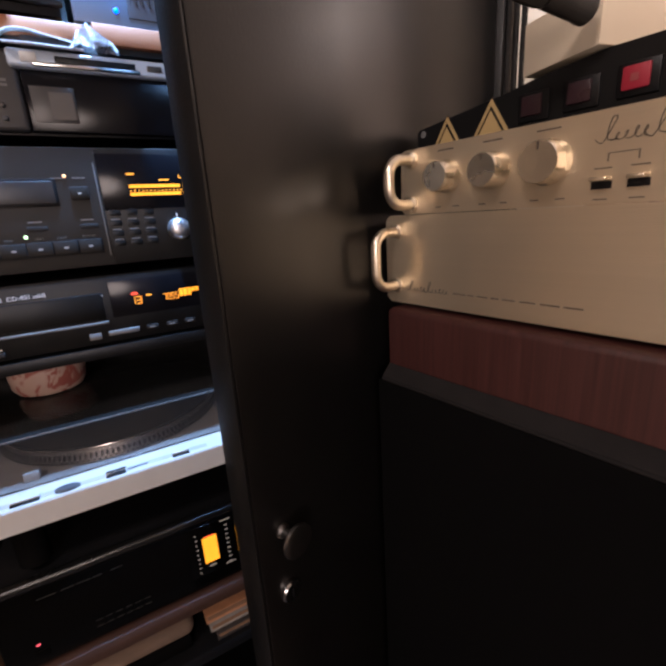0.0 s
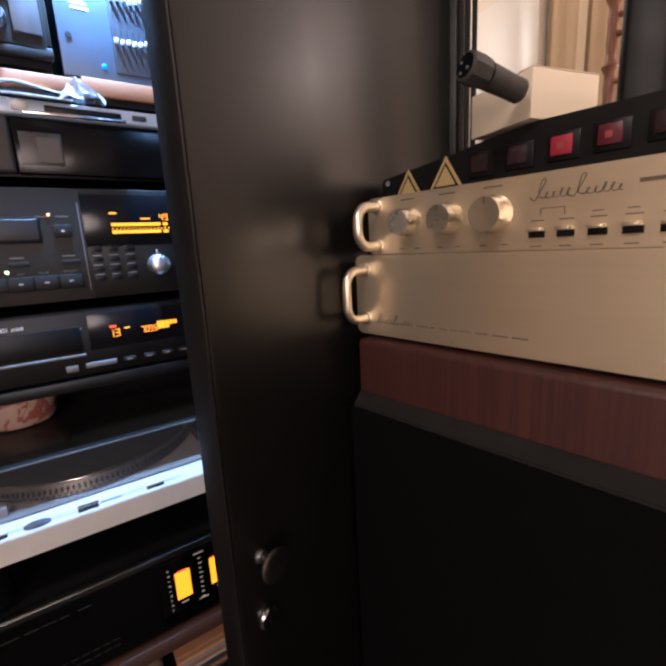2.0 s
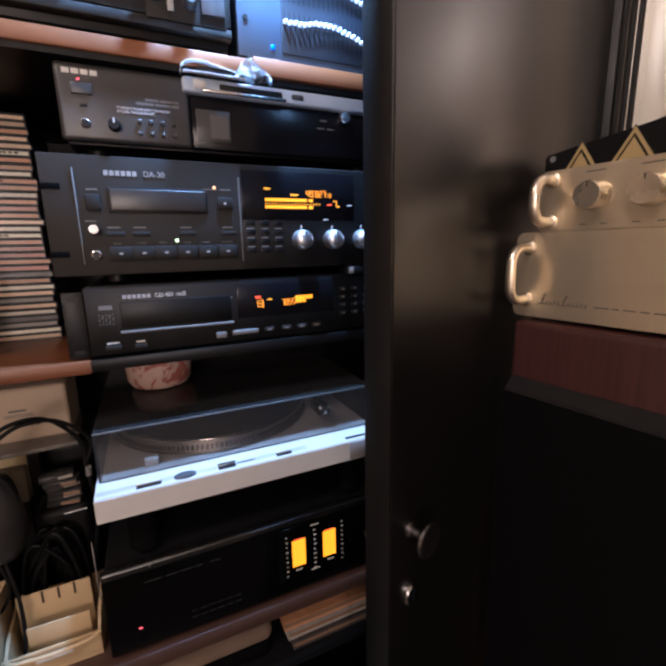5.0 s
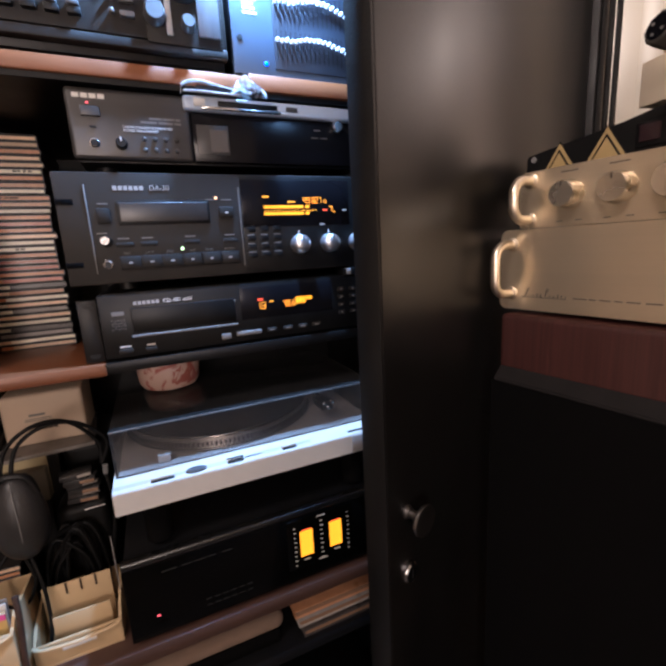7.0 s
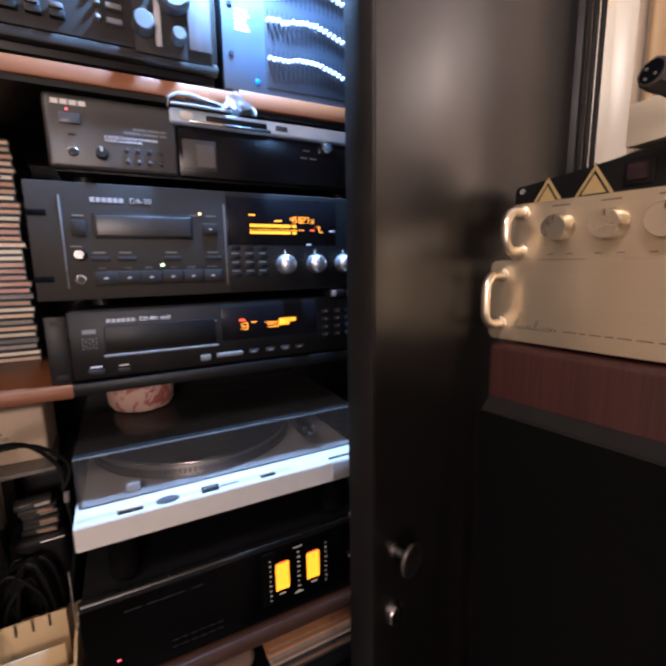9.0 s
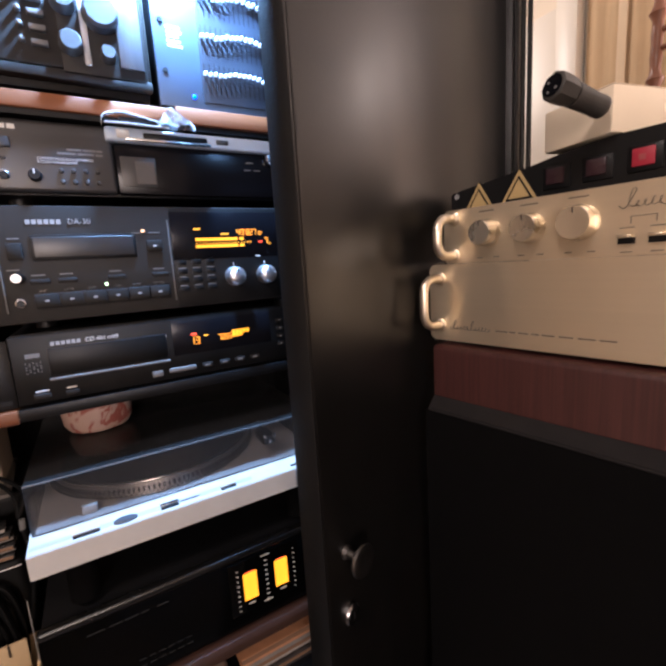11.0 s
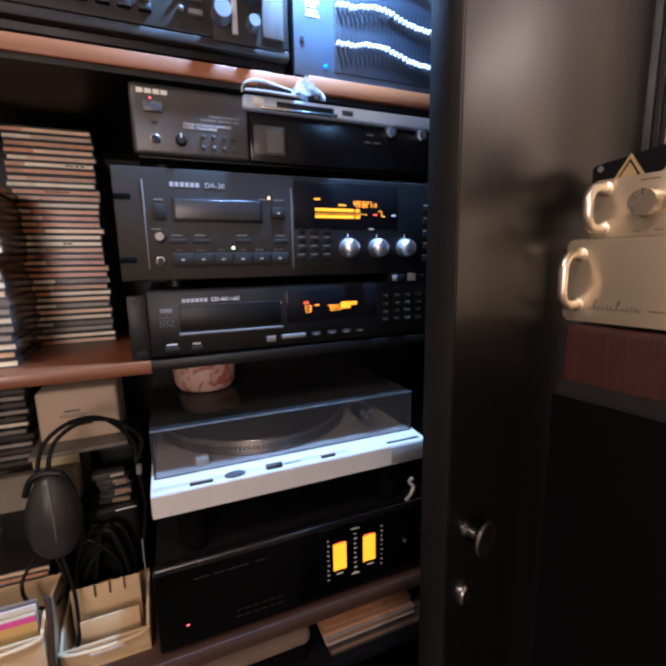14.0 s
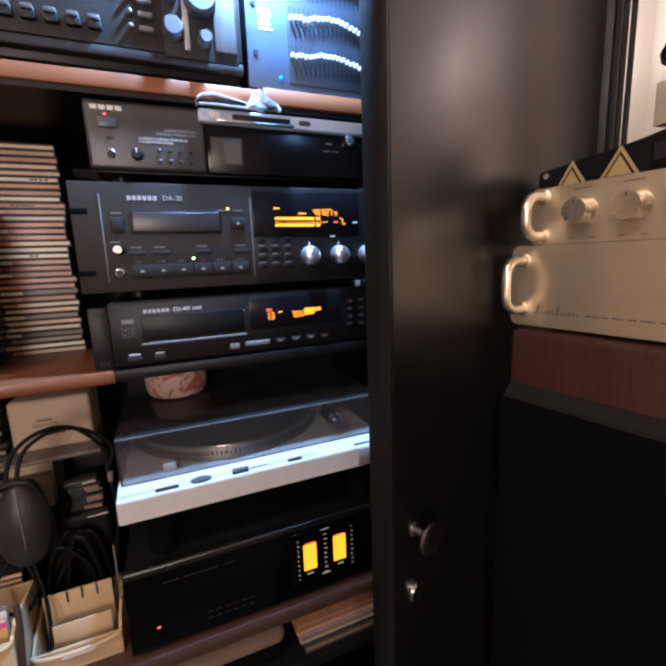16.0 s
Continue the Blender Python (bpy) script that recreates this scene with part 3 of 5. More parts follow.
    solid("calendar_grid", d, YELLOW, [(0.2765 + 0.0052 * c, y - 0.0006, 0.0495 if c < 3 else 0.0538, 0.2765 + 0.0052 * c + 0.0045, y, 0.0592) for c in range(5)], "amber track calendar bars")
    for r in range(4):
        for c in range(5):
            pbox("number_key", d, KEY, 0.345 + 0.0195 * c, -0.004, 0.026 + 0.0118 * r, 0.3555 + 0.0195 * c, -0.001, 0.0315 + 0.0118 * r, 0.0008)
    solid("print_dots", d, GREYPRINT, [(0.349 + 0.0195 * c, -0.0043, 0.028 + 0.0118 * r, 0.352 + 0.0195 * c, -0.0038, 0.0296 + 0.0118 * r) for r in range(4) for c in range(5)])


cd_player()
gadget = thing("remote_receiver", (0.352 - 0.171 + 0.035, 0.600, 1.1185), 0, "small silver and black card adapter lying on the CD player", "adapter")
pbox("case", gadget, BLACK, -0.032, 0.0, 0.0, 0.030, 0.03, 0.0110, 0.001)
pbox("tab", gadget, GREYDECK, -0.0280, -0.0012, 0.0015, -0.0200, -0.0002, 0.0105, 0.0004)
pbox("lid", gadget, GREYDECK, -0.0020, -0.0016, 0.0005, 0.0125, -0.0002, 0.0125, 0.0006, "dull silver lid")


# ---- turntable with its smoked cover ----
def turntable():
    d = thing("turntable", (-0.164, 0.565, 0.838), 0, "silver turntable with smoked dust cover closed, on the amplifier", "turntable")
    W = 0.395
    bm = bmesh.new()
    rows = [(0.0, 0.0065), (0.0, 0.0373), (0.027, 0.0396), (0.031, 0.0402), (0.36, 0.0402), (0.36, 0.0065)]
    ends = [[bm.verts.new((x, y, z)) for y, z in rows] for x in (0, W)]
    for k in range(len(rows)):
        bm.faces.new((ends[0][k], ends[1][k], ends[1][(k + 1) % 6], ends[0][(k + 1) % 6]))
    bm.faces.new(ends[0]), bm.faces.new(ends[1][::-1])
    bmesh.ops.recalc_face_normals(bm, faces=bm.faces)
    bmesh.ops.bevel(bm, geom=list(bm.edges), offset=0.0012, segments=2, affect="EDGES")
    part("plinth", bm, SILVER, d, "silver plinth with sloped front edge")
    pbox("deck", d, GREYDECK, 0.006, 0.034, 0.0406, W - 0.006, 0.352, 0.0432, 0.001, "grey metal deck")
    pturn("platter", d, PLATTER, [(0.150, 0.0), (0.158, 0.001), (0.1525, 0.0165), (0.1505, 0.0175), (0.05, 0.0175)], "z", (0.168, 0.200, 0.0442), "platter with dotted strobe rim", 96)
    bm = bmesh.new()
    for r, (z, h, w, rad) in enumerate(((0.0468, 0.0034, 0.0042, 0.1572), (0.0530, 0.0072, 0.0044, 0.1552))):
        for k in range(150):
            a = 2 * math.pi * (k + 0.5 * (r % 2)) / 150
            m = Matrix.Translation((0.168, 0.200, z)) @ Matrix.Rotation(a, 4, "Z") @ Matrix.Translation((rad, 0, 0)) @ Matrix.Rotation(-0.34, 4, "Y")
            for q, sc in ((0.0, 1.0), (0.0, 0.6)):
                bmesh.ops.create_cube(bm, size=1.0, matrix=m @ Matrix.Diagonal((0.0016, w * (0.56 if sc == 1.0 else 0.78), h * sc, 1)))
    tagged(part("strobe_dots", bm, VINYL, d, "dark strobe dots round the rim", False), kind="stuff")
    pturn("mat", d, VINYL, [(0.1505, 0.0), (0.1505, 0.003), (0.147, 0.0045), (0.05, 0.0045), (0.049, 0.003), (0.01, 0.003)], "z", (0.168, 0.200, 0.0612), "black ribbed rubber mat", 96)
    part("platter_edge", sweep(bmesh.new(), [(0.168 + 0.1515 * math.cos(math.pi * k / 60), 0.200 + 0.1515 * math.sin(math.pi * k / 60), 0.0622) for k in range(120)], 0.0008, 6, True), STEEL, d, "bright polished platter edge")
    pturn("spindle", d, STEEL, [(0.0036, 0), (0.0036, 0.012), (0.0015, 0.015)], "z", (0.168, 0.200, 0.0642), n=16)
    arm = pturn("tonearm_base", d, BLACK, [(0.026, 0), (0.026, 0.010), (0.016, 0.013), (0.015, 0.026)], "z", (0.318, 0.215, 0.0434), "black tonearm base", 32)
    part("tonearm_tube", sweep(bmesh.new(), arc([(0.318, 0.25, 0.080), (0.318, 0.20, 0.079), (0.318, 0.12, 0.077), (0.313, 0.080, 0.076)]), 0.004), STEEL, arm)
    part("gimbal", sweep(bmesh.new(), [(0.306, 0.215, 0.0825), (0.318, 0.213, 0.0845), (0.330, 0.215, 0.0825)], 0.005), STEEL, arm)
    pturn("counterweight", arm, BLACK, [(0.012, 0), (0.0135, 0.002), (0.0135, 0.024), (0.011, 0.026)], "y", (0.318, 0.25, 0.080), n=28)
    pbox("headshell", arm, BLACK, 0.303, 0.046, 0.066, 0.323, 0.085, 0.080, 0.002)
    for q, z in ((0.306, 0.0840), (0.320, 0.0840), (0.313, 0.0760)):
        pturn("shell_screw", arm, STEEL, [(0.0032, 0.001), (0.003, -0.003), (0.0015, -0.004)], "y", (q, 0.045, z - 0.004), n=14)
    pturn("arm_rest", d, STEEL, [(0.004, 0), (0.004, 0.028), (0.006, 0.03)], "z", (0.336, 0.165, 0.0434), n=16)
    pbox("strobe_lamp", d, SOFTPRINT, 0.056, 0.044, 0.0434, 0.073, 0.059, 0.0550, 0.0015, "small square strobe lamp housing")
    # controls on the sloped front edge
    tilt = Matrix.Rotation(math.atan2(0.0023, 0.027), 4, "X")
    def slope(name, x0, x1, m, v0, v1, h, r=0.0004, under=0.001, label=""):
        bm = box(bmesh.new(), x0, v0, -under, x1, v1, h, r)
        bm.transform(Matrix.Translation((0, 0.0, 0.0373)) @ tilt)
        return part(name, bm, m, d, label)
    # thin raised strip; only its darker colour gives the groove its shade
    slope("control_groove", 0.002, 0.268, SILVERSHADE, 0.0085, 0.0165, 0.0003, 0.0001, 0.001, "control groove with painted shade")
    for x0, x1, m in ((0.045, 0.074, SILVER), (0.143, 0.166, STEEL), (0.222, 0.244, SILVER)):
        slope("push_key", x0, x1, m, 0.0095, 0.0150, 0.0036)
        slope("key_front", x0 + 0.0003, x1 - 0.0003, BLACK, 0.0055, 0.0093, 0.0022)
    slope("slide_track", 0.168, 0.192, BLACK, 0.0105, 0.0125, 0.0008)
    bm = lathe(bmesh.new(), [(0.0135, 0.0), (0.0135, 0.0035), (0.011, 0.005)], "z", n=32)
    bm.transform(Matrix.Translation((0.102, 0, 0.0373)) @ tilt @ Matrix.Translation((0, 0.010, 0)) @ Matrix.Diagonal((1, 0.42, 0.8, 1)))
    part("pitch_knob", bm, mat("blue_grey_knob", (0.06, 0.065, 0.075), 0.4, 0.0, 0.1, 60, 0.1, 600), d, "grey thumb wheel")
    slope("name_plate", 0.330, 0.386, BLACK, 0.008, 0.013, 0.0006)
    pbox("grey_corner", d, GREYDECK, 0.332, -0.0012, 0.009, W - 0.001, 0.002, 0.035, 0.0005, "grey plate on the front corner")
    # cover: four walls and a lid of acrylic
    x0, x1, y0, y1, z0, z1, t = 0.004, W - 0.010, 0.030, 0.352, 0.0435, 0.108, 0.003
    cover = pbox("dust_cover", d, SMOKE, x0, y0, z1 - t, x1, y1, z1, 0.0012, "smoked acrylic dust cover")
    for n, b in (("cover_front", (x0, y0, z0, x1, y0 + t, z1 - t)), ("cover_back", (x0, y1 - t, z0, x1, y1, z1 - t)), ("cover_side", (x0, y0 + t, z0, x0 + t, y1 - t, z1 - t)), ("cover_side", (x1 - t, y0 + t, z0, x1, y1 - t, z1 - t))):
        pbox(n, cover, SMOKE, *b)
    part("cover_edge", sweep(bmesh.new(), [(x0, y0, z1 - 0.0008), (x1, y0, z1 - 0.0008)], 0.0010, 8), PLATTER, cover, "bright polished cover edge")
    for o in cover.children_recursive:
        o.visible_shadow = False
    cover.visible_shadow = False
    for x in (0.045, W - 0.045):
        for y in (0.045, 0.31):
            pturn("foot", d, CLOTH, [(0.018, -0.066 + 0.003), (0.018, 0.002), (0.014, 0.004)], "z", (x, y, 0), n=24)


turntable()

bm = bmesh.new()
lathe(bm, [(0.034, 0.0), (0.042, 0.003), (0.048, 0.012), (0.050, 0.034), (0.051, 0.060), (0.049, 0.061)], "z", n=48)
PINK = mat("cream_floral_tin", (0.52, 0.36, 0.29), 0.35, 0.0, 0.12, 40, 0.02, 300)
nt = PINK.node_tree
blot, ramp, mixc = nt.nodes.new("ShaderNodeTexNoise"), nt.nodes.new("ShaderNodeValToRGB"), nt.nodes.new("ShaderNodeMix")
blot.inputs["Scale"].default_value, blot.inputs["Detail"].default_value, blot.inputs["Distortion"].default_value = 34.0, 4.0, 1.6
ramp.color_ramp.elements[0].position, ramp.color_ramp.elements[1].position = 0.53, 0.58
mixc.data_type = "RGBA"
mixc.inputs["B"].default_value = (0.34, 0.10, 0.075, 1)
src = nt.nodes["Principled BSDF"].inputs["Base Color"].links[0].from_socket
nt.links.new(nt.nodes["Texture Coordinate"].outputs["Object"], blot.inputs["Vector"])
nt.links.new(blot.outputs["Fac"], ramp.inputs["Fac"])
nt.links.new(ramp.outputs["Color"], mixc.inputs["Factor"])
nt.links.new(src, mixc.inputs["A"])
nt.links.new(mixc.outputs["Result"], nt.nodes["Principled BSDF"].inputs["Base Color"])
tin = part("trinket_tin", bm, PINK)
tin.matrix_world = pose(-0.076, 0.765, 0.9462)
tagged(tin, "small pink floral patterned tin standing on the dust cover", "tin")


# ---- power amplifier with bar meters ----
def power_amp():
    d = thing("power_amplifier", (-0.172, 0.577, 0.636), 0, "black power amplifier with two yellow bar meters lit", "amplifier")
    W = 0.430
    pbox("body", d, BLACK, 0.004, 0.012, 0.010, W - 0.004, 0.36, 0.130, 0.001)
    pbox("front_panel", d, PIANO, 0, 0, 0.008, W, 0.011, 0.121, 0.0012, "glossy black front panel")
    bm = bmesh.new()
    box(bm, 0, -0.003, 0.1215, W, 0.0115, 0.133, 0.004, 4)
    part("top_rail", bm, mat("polished_black_rail", (0.006, 0.006, 0.006), 0.24, 0.0, 0.2, 20, 0.02, 300, spec=0.7), d, "rounded glossy rail along the top edge")
    pbox("meter_window", d, PIANO, 0.226, -0.0008, 0.030, 0.338, 0.0005, 0.116, 0.0005)
    y = -0.0009
    for x, z0, z1 in ((0.247, 0.050, 0.094), (0.297, 0.050, 0.094)):
        pbox("meter_bar", d, YELLOW, x, y - 0.0008, z0, x + 0.021, y, z1, 0.0, "lit yellow meter bar")
        pbox("meter_tip", d, REDSEG, x + 0.003, y - 0.0006, z1 + 0.001, x + 0.018, y, z1 + 0.0018)
    for k, x in enumerate((0.2365, 0.2805, 0.327)):
        solid("meter_scale", d, PRINT, [(x + 0.001, y - 0.0004, 0.0362 + 0.0082 * r, x + (0.0032 if k != 1 else 0.0045) + 0.0012 * (r % 2), y, 0.0379 + 0.0082 * r) for r in range(9)] + ([(x - 0.004, y - 0.0004, 0.111, x + 0.010, y, 0.1125), (x - 0.004, y - 0.0004, 0.034, x + 0.010, y, 0.0355)] if k == 1 else []))
    solid("print_bar", d, PRINT, [(0.252, y - 0.0004, 0.042, 0.262, y, 0.044), (0.304, y - 0.0004, 0.042, 0.314, y, 0.044)])
    solid("print_bar", d, DIMPRINT, [(0.048 + a, -0.0005, 0.1036, 0.048 + a + w, 0.0002, 0.1050) for a, w in ((0, 0.020), (0.026, 0.014), (0.043, 0.016), (0.062, 0.010), (0.082, 0.014))])
    solid("print_bar", d, DIMPRINT, [(0.10 + 0.012 * k, -0.0004, 0.026 + 0.010 * r, 0.108 + 0.012 * k, 0.0002, 0.0272 + 0.010 * r) for k in range(6) for r in range(2)])
    pbox("power_led", d, REDLED, 0.0345, -0.0008, 0.0385, 0.0385, 0.0004, 0.0400)
    pbox("power_button", d, PIANO, 0.030, -0.0012, 0.018, 0.046, 0.001, 0.030, 0.001)
    pturn("speaker_knob", d, STEEL, [(0.004, 0.0), (0.0038, -0.004), (0.0025, -0.005)], "y", (0.372, 0, 0.066), n=18)
    pturn("speaker_knob", d, STEEL, [(0.004, 0.0), (0.0038, -0.004), (0.0025, -0.005)], "y", (0.406, 0, 0.072), n=18)
    for x in (0.04, W - 0.04):
        for yy in (0.05, 0.30):
            pturn("foot", d, BLACK, [(0.02, 0), (0.02, 0.011)], "z", (x, yy, 0), n=22)


power_amp()
clip = part("cable_clip", sweep(bmesh.new(), arc([(0.0, 0, 0), (0.004, -0.006, 0.012), (0.010, -0.004, 0.022), (0.006, 0.0, 0.030), (0.012, 0.0, 0.036)]), 0.003), SILVER)
clip.matrix_world = pose(0.205, 0.580, 0.7695)
tagged(clip, "small bent silver clip hanging by the turntable", "clip")

# ---- books and cushion under the amplifier ----
for k, (dz, h, x0, x1, m, dy) in enumerate(((0, 0.012, 0.075, 0.30, 5, 0.004), (0.0122, 0.014, 0.072, 0.31, 5, 0.010), (0.0264, 0.013, 0.066, 0.232, 4, 0.0), (0.0396, 0.015, 0.062, 0.228, 2, 0.006))):
    b = thing("book", (0, 0.590 + dy, 0.514 + dz), 0, "worn book lying flat in the lower shelf", "book", "books in the lower shelf")
    pbox("page_block", b, OLDPAPER, x0 + 0.003, 0.003, 0.0016, x1 - 0.003, 0.17, h - 0.0016, 0.0)
    pbox("cover", b, SPINES[m], x0, 0.0, 0.0, x1, 0.172, 0.0014, 0.0004)
    pbox("cover", b, SPINES[m], x0, 0.0, h - 0.0014, x1, 0.172, h, 0.0004)
roll = thing("rolled_mat", (-0.30, 0.600, 0.514), 0, "pale rounded folded mat lying in the lower shelf", "mat")
bm = bmesh.new()
box(bm, 0, 0, 0.0282, 0.345, 0.16, 0.060, 0.014, 6)
part("fold", bm, mat("grey_brown_felt", (0.21, 0.145, 0.105), 0.9, 0, 0.25, 30, 0.4, 500), roll)
# black block added for the shade below the fold
pbox("shade_layer", roll, CLOTH, 0.004, 0.004, 0.0, 0.338, 0.155, 0.028, 0.006, "added black layer for the shade under the fold")


# ---- CD cases ----
def cd_stack(x, y, z, order, label, group, jit=0.003, wide=0.125, deep=0.142, pitch=0.0104, turn=0.0, shellm=None):
    """A pile of cases; order names the spine of each, from the bottom."""
    key = {"w": 0, "c": 1, "t": 2, "r": 3, "g": 4, "d": 5, "o": 6, "p": 7}
    h, a = pitch - 0.0004, 0.5 * wide
    shell = bpy.data.meshes.new("shell")
    bm = bmesh.new()
    for z0, z1 in ((0, 0.17 * h), (0.81 * h, h)):
        box(bm, -a, 0, z0, a, deep, z1, 0.0004, 1)
    for x0 in (-a, a - 0.0012):
        box(bm, x0, 0.003, 0.17 * h, x0 + 0.0012, deep, 0.81 * h)
    bm.to_mesh(shell), bm.free()
    shell.materials.append(shellm or JEWEL)
    for k, ch in enumerate(order):
        e = thing("cd_case", (x + random.uniform(-jit, jit), y + random.uniform(-jit, jit), z + pitch * k), turn + random.uniform(-1, 1), label, "CD case", group)
        o = new("shell", shell)
        o.parent = e
        cut = a * random.uniform(-0.62, -0.30)
        for nm, x0, x1, m in (("tray_end", -a + 0.0013, cut, SPINES[key[random.choice("wccto") if ch in "wcotrp" else random.choice("gdw")]]), ("spine_card", cut + 0.0003, a - 0.0013, SPINES[key[ch]])):
            pbox(nm, e, m, x0, 0.0010 + random.uniform(0, 0.0014), 0.22 * h, x1, deep - 0.001, 0.76 * h)
        if random.random() < 0.1:
            n, x0 = random.randint(2, 5), random.uniform(-0.3, 0.4) * a
            solid("spine_print", e, BROWNPRINT, [(x0 + 0.0062 * j, 0.0003, 0.38 * h, x0 + 0.0062 * j + random.uniform(0.003, 0.0056), 0.0011, 0.62 * h) for j in range(n)])


cd_stack(-0.2605, 0.778, 1.034, "cwgdwcgcwtd" "porrowwcopow" "towtowcctcc", "jewel-cased CD in a tall stack on the shelf", "tall stack of CDs", 0.0026, 0.108, 0.142, 0.00905)
cd_stack(-0.3590, 0.638, 1.034, "wcwggwgdcwgdgwdcgwdgd", "dark CD case with a pale spine, in a stack", "stack of dark CD cases", 0.003, 0.124, 0.142, 0.0102, 3.0, DARKCASE)
cd_stack(-0.4020, 0.800, 0.636, "dgdgddgdggddgdgdwdgddgdgdgwdgdgdg", "dark CD case in the lower shelf stack", "lower stack of CD cases", 0.004, shellm=DARKCASE)
cd_stack(-0.3650, 0.677, 0.636, "ctwdctwtcdwtc", "worn CD case with a tan spine, behind the card box", "pile of CDs behind the card box", 0.003, 0.120, 0.100, 0.0088, -3.0)

# ---- lower left clutter ----
pale = thing("storage_box", (-0.3325, 0.770, 0.636), 0, "pale cardboard storage box under a magazine", "box")
pbox("tub", pale, BLACK, 0.0, 0.0, 0.0, 0.075, 0.14, 0.230, 0.002)
pbox("lid", pale, CARD, -0.0015, -0.0015, 0.160, 0.0600, 0.1415, 0.2345, 0.002)
ibox = thing("index_box", (-0.378, 0.752, 0.636), 0, "grey index box standing behind the headphones", "box")
# black stands for the headphones' shadow and the cables before the lower part
pbox("shaded_base", ibox, CABLE, 0.0, 0.0, 0.0, 0.104, 0.0165, 0.160, 0.002, "lower part painted black for headphone shadow and cables")
pbox("lid", ibox, mat("pale_grey_card", (0.24, 0.21, 0.155), 0.8, 0, 0.2, 30, 0.15, 500), -0.001, -0.001, 0.1602, 0.105, 0.0165, 0.214, 0.002)
pouch = part("black_pouch", box(bmesh.new(), -0.032, 0, 0, 0.032, 0.14, 0.2335, 0.012, 4), CABLE)
pouch.matrix_world = pose(-0.2210, 0.772, 0.636)
tagged(pouch, "upright black pouch beside the storage box", "pouch")
mag = part("magazine", box(bmesh.new(), -0.068, -0.02, 0, 0.062, 0.13, 0.006, 0.001), SPINES[4])
mag.matrix_world = pose(-0.265, 0.770, 0.8708, 0, 0, 4)
tagged(mag, "grey magazine lying on the storage box", "magazine")
carton = thing("label_carton", (-0.325, 0.788, 0.8770), 0, "white carton with a small printed label, on the magazine", "carton")
pbox("carton_body", carton, mat("white_carton", (0.60, 0.47, 0.34), 0.7, 0, 0.06, 20, 0.1, 300), 0, 0, 0, 0.112, 0.10, 0.084, 0.006, seg=3)
solid("print_bar", carton, GREYPRINT, [(0.036, -0.0004, 0.048, 0.058, 0.0001, 0.0515), (0.030, -0.0004, 0.043, 0.066, 0.0001, 0.0442), (0.030, -0.0004, 0.040, 0.066, 0.0001, 0.0412)])
solid("barcode", carton, BROWNPRINT, [(0.040 + 0.0026 * k, -0.0004, 0.024, 0.0414 + 0.0026 * k + 0.0006 * (k % 3), 0.0001, 0.036) for k in range(13)])

# headphones leaning on the clutter, their cups on the cable coil
hp = thing("headphones", (-0.284, 0.650, 0.8320), 0, "black over-ear headphones with leather cups", "headphones")
bm = bmesh.new()
bmesh.ops.create_uvsphere(bm, u_segments=40, v_segments=24, radius=1.0)
for v in bm.verts:
    s = 1.0 - 0.12 * v.co.z
    v.co = Vector((v.co.x * 0.032 * s, v.co.y * 0.026 * s, v.co.z * 0.059))
part("ear_cup", bm, LEATHER, hp, "black leather ear cup with a stitched seam")
part("seam", sweep(bmesh.new(), [(0.006 * math.sin(3.1 * k / 14) - 0.001, -0.026 * math.cos(1.25 * (k / 7 - 1)) - 0.0003, 0.059 * math.sin(1.25 * (k / 7 - 1))) for k in range(15)], 0.0007, 6), GREYPRINT, hp)
bm = bmesh.new()
bmesh.ops.create_uvsphere(bm, u_segments=32, v_segments=20, radius=1.0)
for v in bm.verts:
    v.co = Vector((-0.012 + v.co.x * 0.018, 0.074 + v.co.y * 0.024, -0.016 + v.co.z * 0.046))
part("ear_cup", bm, LEATHER, hp)
for o in (0.0, 0.012):
    part("headband", sweep(bmesh.new(), arc([(-0.015 + o, 0.0, 0.045), (-0.008 + o, 0.022, 0.088), (0.024 + o, 0.034, 0.111 - 0.2 * o), (0.062 + o, 0.045, 0.106 - 0.4 * o), (0.094 + o, 0.050, 0.066), (0.096, 0.048, 0.030)]), 0.0028), CABLE, hp)
part("yoke", sweep(bmesh.new(), arc([(-0.028, 0.0, 0.034), (-0.016, -0.002, 0.058), (0.012, -0.002, 0.058), (0.024, 0.0, 0.030)]), 0.004), BLACK, hp)
part("cord", sweep(bmesh.new(), arc([(-0.004, -0.004, -0.055), (0.004, -0.010, -0.09), (-0.010, -0.014, -0.118), (-0.036, -0.010, -0.112), (-0.046, 0.0, -0.085), (-0.032, 0.02, -0.062)]), 0.0024), CABLE, hp)
part("cord", sweep(bmesh.new(), arc([(0.002, -0.004, -0.052), (0.014, -0.020, -0.10), (0.016, -0.030, -0.15), (0.010, -0.034, -0.184)]), 0.0024), CABLE, hp)

coil = thing("cable_coil", (-0.215, 0.705, 0.636), 0, "heap of coiled black cables on the shelf", "cables")
rnd = random.Random(5)
for k in range(16):
    rx, rz, tilt = rnd.uniform(0.018, 0.030), rnd.uniform(0.062, 0.080), rnd.uniform(-0.35, 0.35)
    cx, cy = rnd.uniform(-0.034, -0.014), rnd.uniform(-0.045, -0.016)
    pts = []
    for j in range(28):
        a = 2 * math.pi * j / 28
        pts.append((cx + rx * math.cos(a) + 0.02 * tilt * math.sin(a), cy + 0.02 * tilt * math.cos(a), rz + 0.0026 + rz * math.sin(a) + 0.004 * math.sin(3 * a + k) * (1 + math.sin(a))))
    part("loop", sweep(bmesh.new(), pts, 0.0026, 8, True), CABLE, coil)
bm = bmesh.new()
box(bm, -0.044, -0.012, 0, 0.026, 0.05, 0.1695, 0.012, 4)
